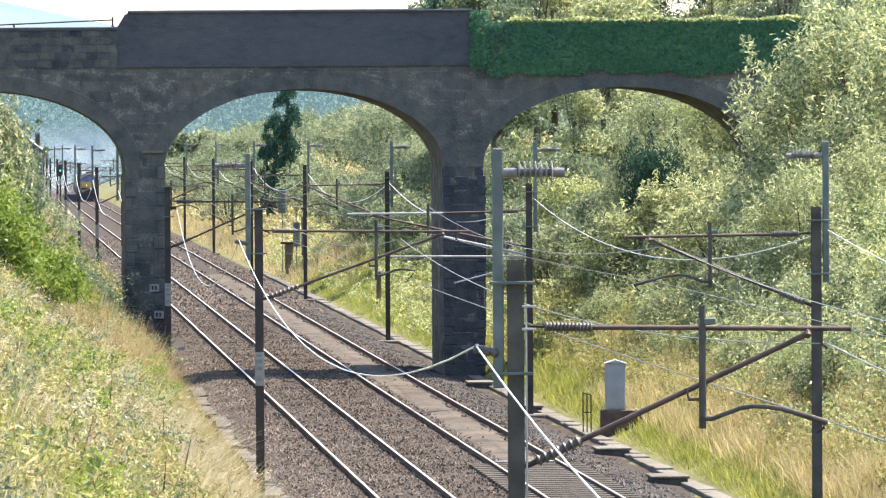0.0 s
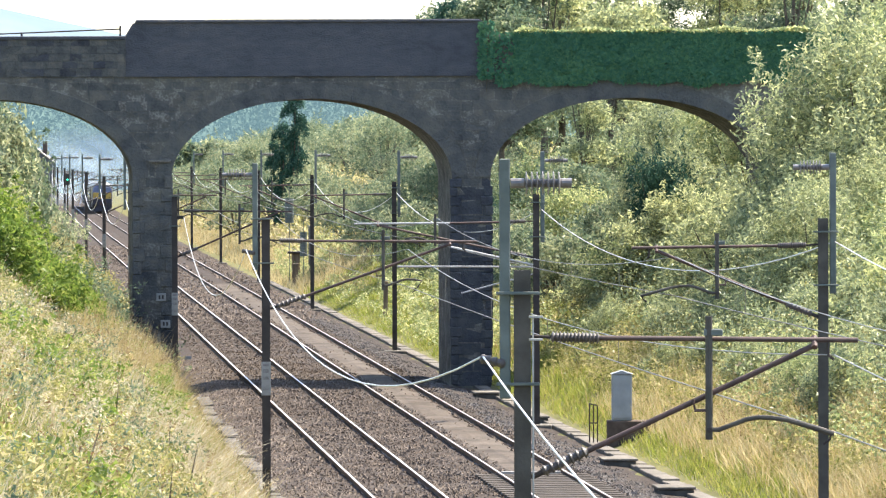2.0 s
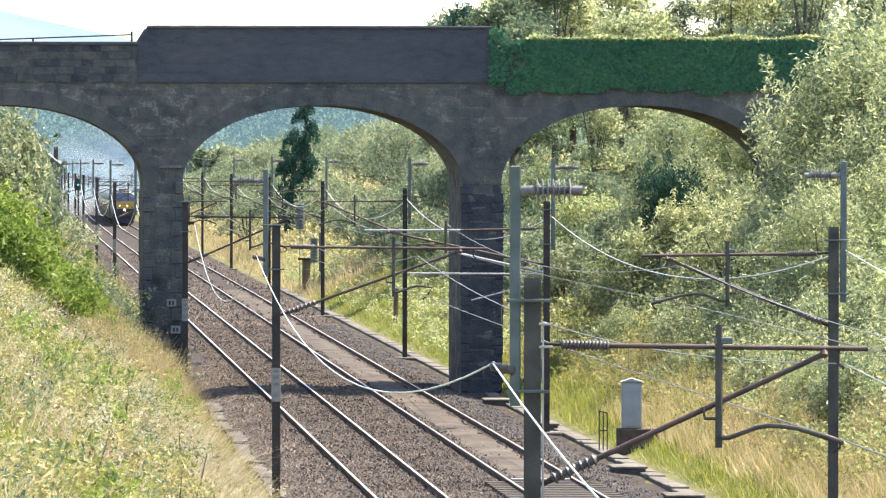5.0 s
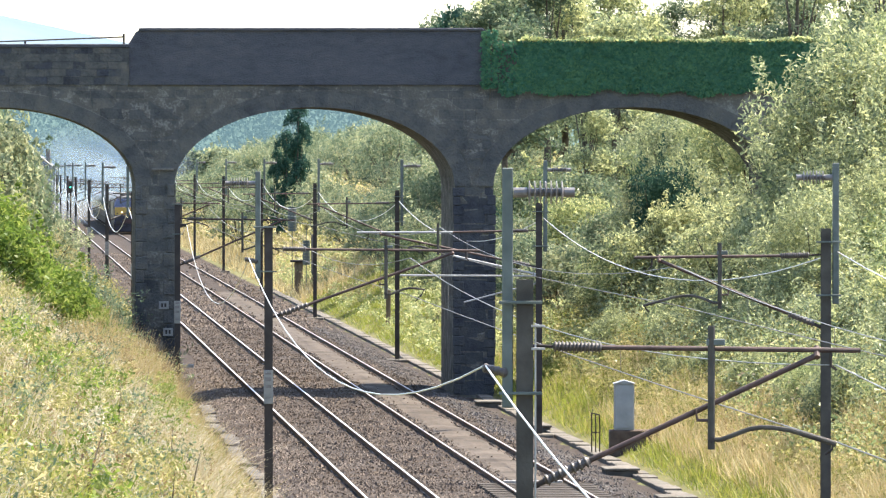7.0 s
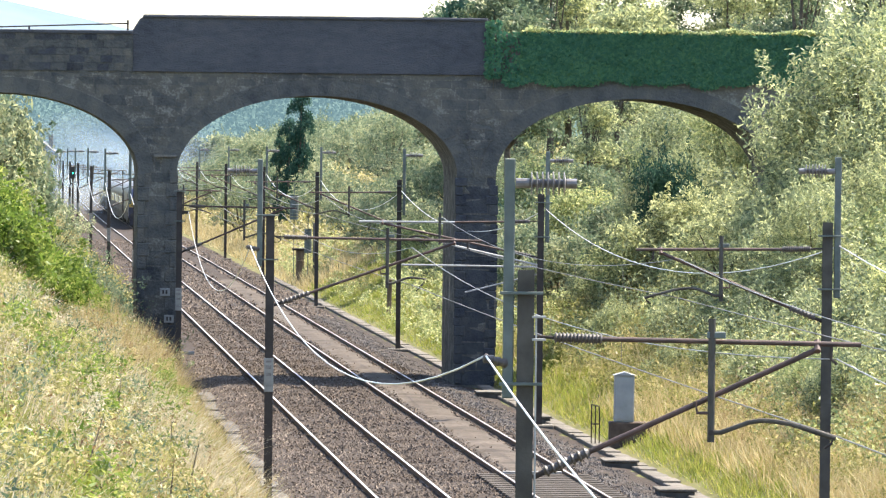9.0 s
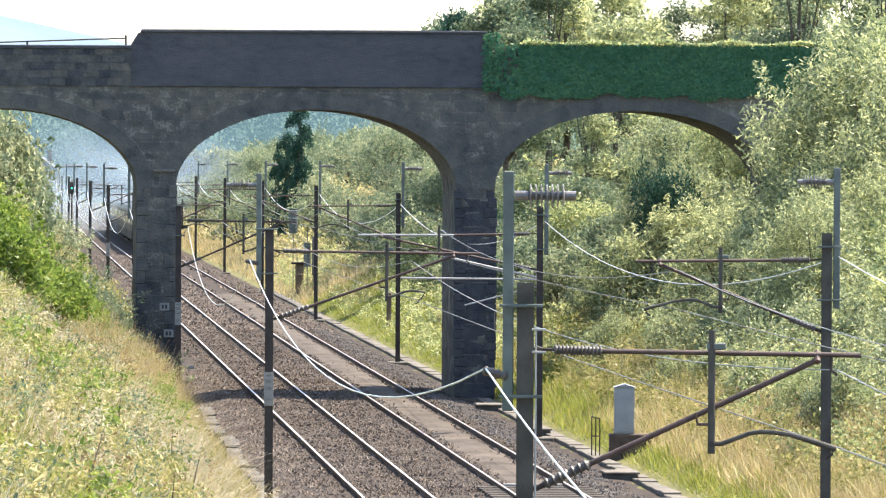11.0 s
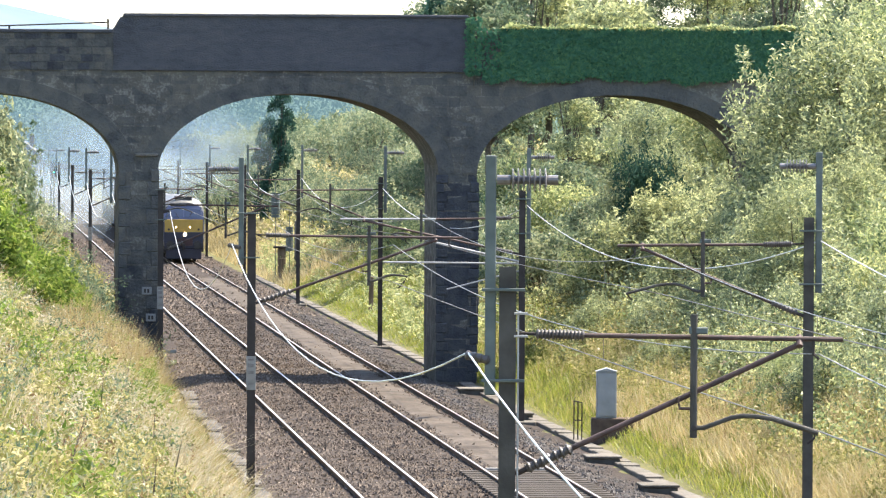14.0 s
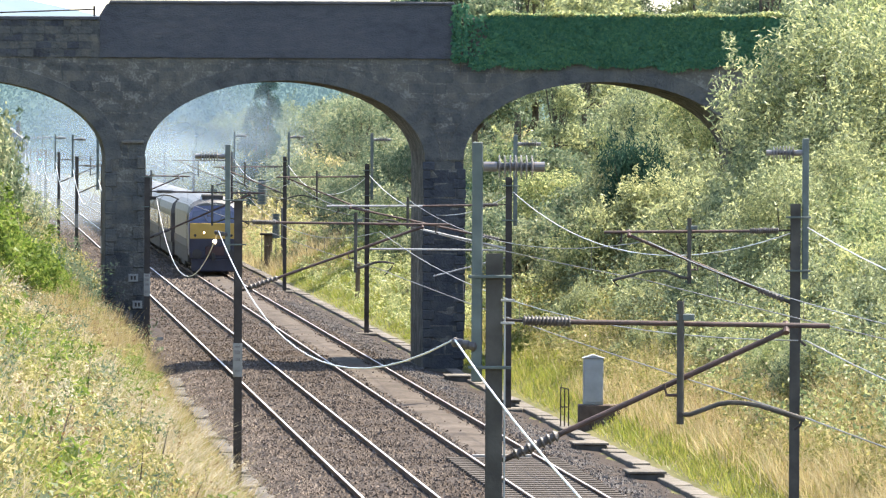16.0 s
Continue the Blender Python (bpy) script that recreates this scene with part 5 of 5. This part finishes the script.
# ---- ivy, fittings and stones of the bridge ----
def ivy():
    n = 44000
    x = rng.uniform(1.74, 14.4, n)
    low = 9.14 + 0.09 * np.sin(x * 2.1) * np.sin(x * 0.8 + 1) + 0.05 * np.sin(x * 5.3) + 0.07 * rng.random(n)
    z = low + (10.78 - low) * rng.random(n) ** 0.95
    y = FY - 0.10 - 0.06 * rng.random(n)
    top = rng.random(n) < 0.13
    z = np.where(top, 10.70 + 0.16 * rng.random(n) ** 1.5 + 0.06 * np.sin(x * 3), z)
    y = np.where(top, FY - 0.2 + 0.6 * rng.random(n), y)
    keep = ~((x < 2.3) & (rng.random(n) < 0.82) & (z > 9.45)) & ~(top & (x < 2.45))
    c = np.stack([x, y, z], 1)[keep]
    m = 700
    xs = rng.choice([1.27, 1.42, 1.62], m) + 0.04 * rng.normal(size=m)
    c2 = np.stack([xs, FY - 0.12 - 0.08 * rng.random(m), rng.uniform(9.3, 11.1, m)], 1)
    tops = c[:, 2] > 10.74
    t = thing("ivy", Matrix.Identity(4), "thick dark green ivy hanging over the stone parapet", "ivy")
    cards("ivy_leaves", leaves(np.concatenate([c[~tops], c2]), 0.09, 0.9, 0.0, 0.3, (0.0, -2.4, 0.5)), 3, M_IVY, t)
    # Sun along the crest is put into a paler leaf colour here.
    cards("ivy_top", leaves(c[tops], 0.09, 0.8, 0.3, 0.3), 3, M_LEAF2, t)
    part("ivy_stem", path_rod([(1.45, FY - 0.16, 8.9), (1.5, FY - 0.15, 9.8), (1.44, FY - 0.15, 10.9)], 0.015, 5), M_BARK, t)


ivy()
hr = thing("handrail", Matrix.Identity(4), "thin dark metal rail fixed along the top of the parapet", "handrail")
part("rail_bar", rod((-14.2, FY + 0.2, 10.74), (-9.95, FY + 0.2, 10.9), 0.022, 6), M_MASTD, hr)
for x in (-13.0, -9.93):
    part("rail_post", rod((x, FY + 0.2, 10.66), (x, FY + 0.2, 11.0 if x > -10 else 10.8), 0.035, 6), M_MASTD, hr)
for x, z, w in ((-8.68, 2.56, 0.15), (-8.55, 1.73, 0.15)):
    pl = thing("bridge_plate", pose(x, FY - 0.075, z), "small pale plate with dark marks on the bridge pier", "plate", "bridge plates")
    part("plate_face", box(-w, -0.02, -0.12, w, 0.02, 0.12, 0.006), M_LABEL, pl)
    part("mark", box(-0.08, -0.027, -0.06, -0.02, -0.021, 0.06), M_MASTD, pl)
    part("mark", box(0.02, -0.027, -0.06, 0.08, -0.021, 0.06), M_MASTD, pl)
part("impost", box(-9.05, FY - 0.13, 6.74, -8.36, FY - 0.05, 6.83, 0.02), M_CONC, bridge, "pale stone ledge on the pier")
bpy.context.view_layer.update()
wall_ob = next(o for o in bridge.children if o.name == "wall")


def stone_faces():
    protos = []
    for k in range(12):
        bm = bmesh.new()
        bmesh.ops.create_cube(bm, size=1.0)
        for v in bm.verts:
            if v.co.y < 0:
                v.co.x *= 0.985 + 0.015 * rng.random(); v.co.z *= 0.96 + 0.04 * rng.random()
                v.co.y += 0.35 * rng.random()
        me = bpy.data.meshes.new("stone")
        bm.to_mesh(me); bm.free()
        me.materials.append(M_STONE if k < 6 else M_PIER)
        protos.append(me)
    ring = 0.525
    spots = []
    z = -0.25
    while z < DECK - 0.12:
        h = (0.24 + 0.1 * rng.random()) if z > 5.8 else 0.40 + 0.1 * rng.random()
        if z + h > DECK - 0.12:
            h = DECK - z
        zm = z + h / 2
        cuts = []
        for cx in ARCHES:
            half = SPAN / 2
            if zm < SPRING:
                cuts.append((cx - half, cx + half))
            else:
                q = 1 - ((zm - SPRING) / (RISE + ring)) ** 2
                if q > 0:
                    cuts.append((cx - (half + ring) * math.sqrt(q), cx + (half + ring) * math.sqrt(q)))
        x = -14.6
        edges = sorted(cuts) + [(9.8, 9.9)]
        for a, b in edges:
            while x < a - 0.12:
                w = min((0.34 + 0.62 * rng.random()) * (1.4 if z < 5.8 else 1.0), a - x)
                if a - x - w < 0.25:
                    w = a - x
                if z + h < DECK + 0.02:
                    spots.append((x, z + 0.012 * rng.normal(), w, h * (1.0 + 0.06 * rng.normal())))
                x += w
            x = max(x, b)
        z += h
    z = DECK + 0.02
    while z < TOP_LOW - 0.3:
        h = 0.2 + 0.08 * rng.random()
        x = -14.6
        while x < X_MID0 - 0.5:
            w = 0.35 + 0.4 * rng.random()
            spots.append((x, z, min(w, X_MID0 - x), h))
            x += w
        z += h
    spots.sort(key=lambda s: abs(s[0] + 4.0))
    rest_v, rest_f, rest_m = [], [], []
    for i, (x, z, w, h) in enumerate(spots):
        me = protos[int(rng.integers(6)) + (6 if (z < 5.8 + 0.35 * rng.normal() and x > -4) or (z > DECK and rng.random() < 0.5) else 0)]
        d = 0.08 + 0.025 * rng.random()
        yf = FY + 0.022 if z < DECK else FY - 0.012
        m = Matrix.LocRotScale((x + w / 2, yf, z + h / 2), Euler((0.016 * rng.normal(), 0.01 * rng.normal(), 0.016 * rng.normal())), (w - 0.022 + (0.05 * rng.random() if z < 5.8 else 0), d, h - 0.022))
        if i < 300:
            s = new("stone", me)
            s.parent = wall_ob
            s.matrix_basis = m
        else:
            o = len(rest_v)
            rest_v += [tuple(m @ v.co) for v in me.vertices]
            rest_f += [tuple(o + q for q in p.vertices) for p in me.polygons]
            rest_m += [0 if me.materials[0] == M_STONE else 1] * len(me.polygons)
    rest = tagged(raw("stonework", rest_v, rest_f, M_STONE, wall_ob), kind="stuff")
    rest.data.materials.append(M_PIER)
    rest.data.polygons.foreach_set("material_index", rest_m)
    n = 34
    for cx in ARCHES:
        for i in range(n):
            a0, a1 = math.pi * (i + 0.01) / n, math.pi * (i + 0.99) / n
            x0 = cx - SPAN / 2 * math.cos((a0 + a1) / 2)
            if x0 < -14.6 or x0 > 9.6:
                continue
            bm = bmesh.new()
            half = SPAN / 2
            jut = 0.032 + 0.02 * rng.random()
            q = [(cx - (half + e) * math.cos(a), SPRING + (RISE + e) * math.sin(a)) for e, a in ((0.004, a0), (0.004, a1), (0.49, a1), (0.49, a0))]
            f = bm.faces.new([bm.verts.new((px_, FY - jut, pz_)) for px_, pz_ in q])
            g = bmesh.ops.extrude_face_region(bm, geom=[f])
            for v in g["geom"]:
                if isinstance(v, bmesh.types.BMVert):
                    v.co.y += jut + 0.05
            bmesh.ops.recalc_face_normals(bm, faces=bm.faces[:])
            part("voussoir", bm, M_RING, wall_ob)


stone_faces()


def ring_joint(cx, n=40):
    """The lime joint that follows the back of an arch ring."""
    bm = bmesh.new()
    rows = []
    for i in range(n + 1):
        a = math.pi * (0.06 + 0.88 * i / n)
        e0 = 0.494
        e1 = 0.518 + 0.008 * math.sin(i * 1.7 + cx)
        rows.append([bm.verts.new((cx - (SPAN / 2 + e) * math.cos(a), FY - d, SPRING + (RISE + e) * math.sin(a))) for e, d in ((e0, 0.0), (e0, 0.034), (e1, 0.034), (e1, 0.0))])
    for p, q in zip(rows, rows[1:]):
        for k in range(3):
            bm.faces.new((p[k], q[k], q[k + 1], p[k + 1]))
    part("ring_joint", bm, M_LIME, wall_ob, "pale lime joint along the arch ring")


for cx in ARCHES:
    ring_joint(cx)


def quoins():
    """Rough corner stones up the edges of the piers, long and short in turn."""
    for pc in PC:
        for side in (-1, 1):
            z, k = -0.2, 0
            while z < SPRING - 0.3:
                h = (0.26 if pc > 0 else 0.40) + 0.07 * rng.random()
                w = (0.34 if k % 2 else 0.22) + 0.05 * rng.random()
                edge_x = pc + side * (PW / 2 + (0.03 + 0.05 * rng.random() if pc > 0 else 0.012 + 0.02 * rng.random()))
                x0, x1 = sorted((edge_x, edge_x - side * w))
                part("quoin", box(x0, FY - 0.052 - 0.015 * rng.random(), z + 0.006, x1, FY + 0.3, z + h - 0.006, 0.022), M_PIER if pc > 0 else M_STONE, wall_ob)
                z += h
                k += 1


quoins()


# ---- exhaust smoke, carried along behind the locomotive ----
def smoke_mat():
    m = bpy.data.materials.new("thin_exhaust_smoke")
    m.use_nodes = True
    n, l = m.node_tree.nodes, m.node_tree.links
    n.remove(n["Principled BSDF"])
    tc, gr, nz = n.new("ShaderNodeTexCoord"), n.new("ShaderNodeTexGradient"), n.new("ShaderNodeTexNoise")
    gr.gradient_type = "SPHERICAL"
    mp = n.new("ShaderNodeMapping")
    mp.inputs["Scale"].default_value = (1, 0.0, 1)
    l.new(tc.outputs["Object"], mp.inputs[0]); l.new(mp.outputs[0], gr.inputs[0])
    nz.inputs["Scale"].default_value, nz.inputs["Detail"].default_value = 2.2, 4
    l.new(tc.outputs["Object"], nz.inputs["Vector"])
    mu, m2 = n.new("ShaderNodeMath"), n.new("ShaderNodeMath")
    mu.operation, m2.operation = "MULTIPLY", "MULTIPLY"
    l.new(gr.outputs["Fac"], mu.inputs[0]); l.new(nz.outputs[0], mu.inputs[1])
    l.new(mu.outputs[0], m2.inputs[0]); m2.inputs[1].default_value = 0.85
    m2.use_clamp = True
    tr, df, tl = n.new("ShaderNodeBsdfTransparent"), n.new("ShaderNodeBsdfDiffuse"), n.new("ShaderNodeBsdfTranslucent")
    df.inputs[0].default_value = tl.inputs[0].default_value = (0.34, 0.41, 0.47, 1)
    ma, mx = n.new("ShaderNodeMixShader"), n.new("ShaderNodeMixShader")
    ma.inputs[0].default_value = 0.5
    l.new(df.outputs[0], ma.inputs[1]); l.new(tl.outputs[0], ma.inputs[2])
    l.new(m2.outputs[0], mx.inputs[0]); l.new(tr.outputs[0], mx.inputs[1]); l.new(ma.outputs[0], mx.inputs[2])
    l.new(mx.outputs[0], n["Material Output"].inputs[0])
    return m


M_SMOKE = smoke_mat()
smoke = thing("exhaust_smoke", pose(0, 0, 0), "thin drifting blue-grey exhaust smoke behind the train", "smoke")


def puff(back, u, z, sx, sz):
    """A thin bowed sheet of smoke, `back` metres behind the locomotive's nose."""
    vs, fs, n = [], [], 16
    for i in range(n + 1):
        for j in range(n + 1):
            a, b = i / n * 2 - 1, j / n * 2 - 1
            vs.append((a, 0.25 * (a * a + b * b) + 0.06 * math.sin(a * 5 + b * 3), b))
    for i in range(n):
        for j in range(n):
            q = i * (n + 1) + j
            fs.append((q, q + n + 1, q + n + 2, q + 1))
    ob = smooth(raw("smoke_puff", vs, fs, M_SMOKE, smoke))
    ob.matrix_basis = pose(u, back, z) @ Matrix.Diagonal((sx, sx * 0.8, sz, 1))


puff(24, 0.5, 7.3, 5.0, 3.0)
puff(48, 0.5, 7.6, 9.0, 4.6)
puff(85, -1.0, 5.5, 11.0, 6.0)
puff(130, -2.0, 5.5, 13.0, 6.5)
puff(185, -2.5, 5.0, 14.0, 6.0)


# ---- movement ----
def motions():
    times = [i for i in range(17)]
    walk(loco, [(t, on_track(NOSE_END + SPEED * (16 - t))) for t in times])
    for i, c in enumerate(coaches):
        walk(c, [(t, on_track(NOSE_END + SPEED * (16 - t) + 19.9 + 20.1 * i)) for t in times])

    walk(smoke, [(t, on_track(NOSE_END + SPEED * (16 - t))) for t in times])


motions()
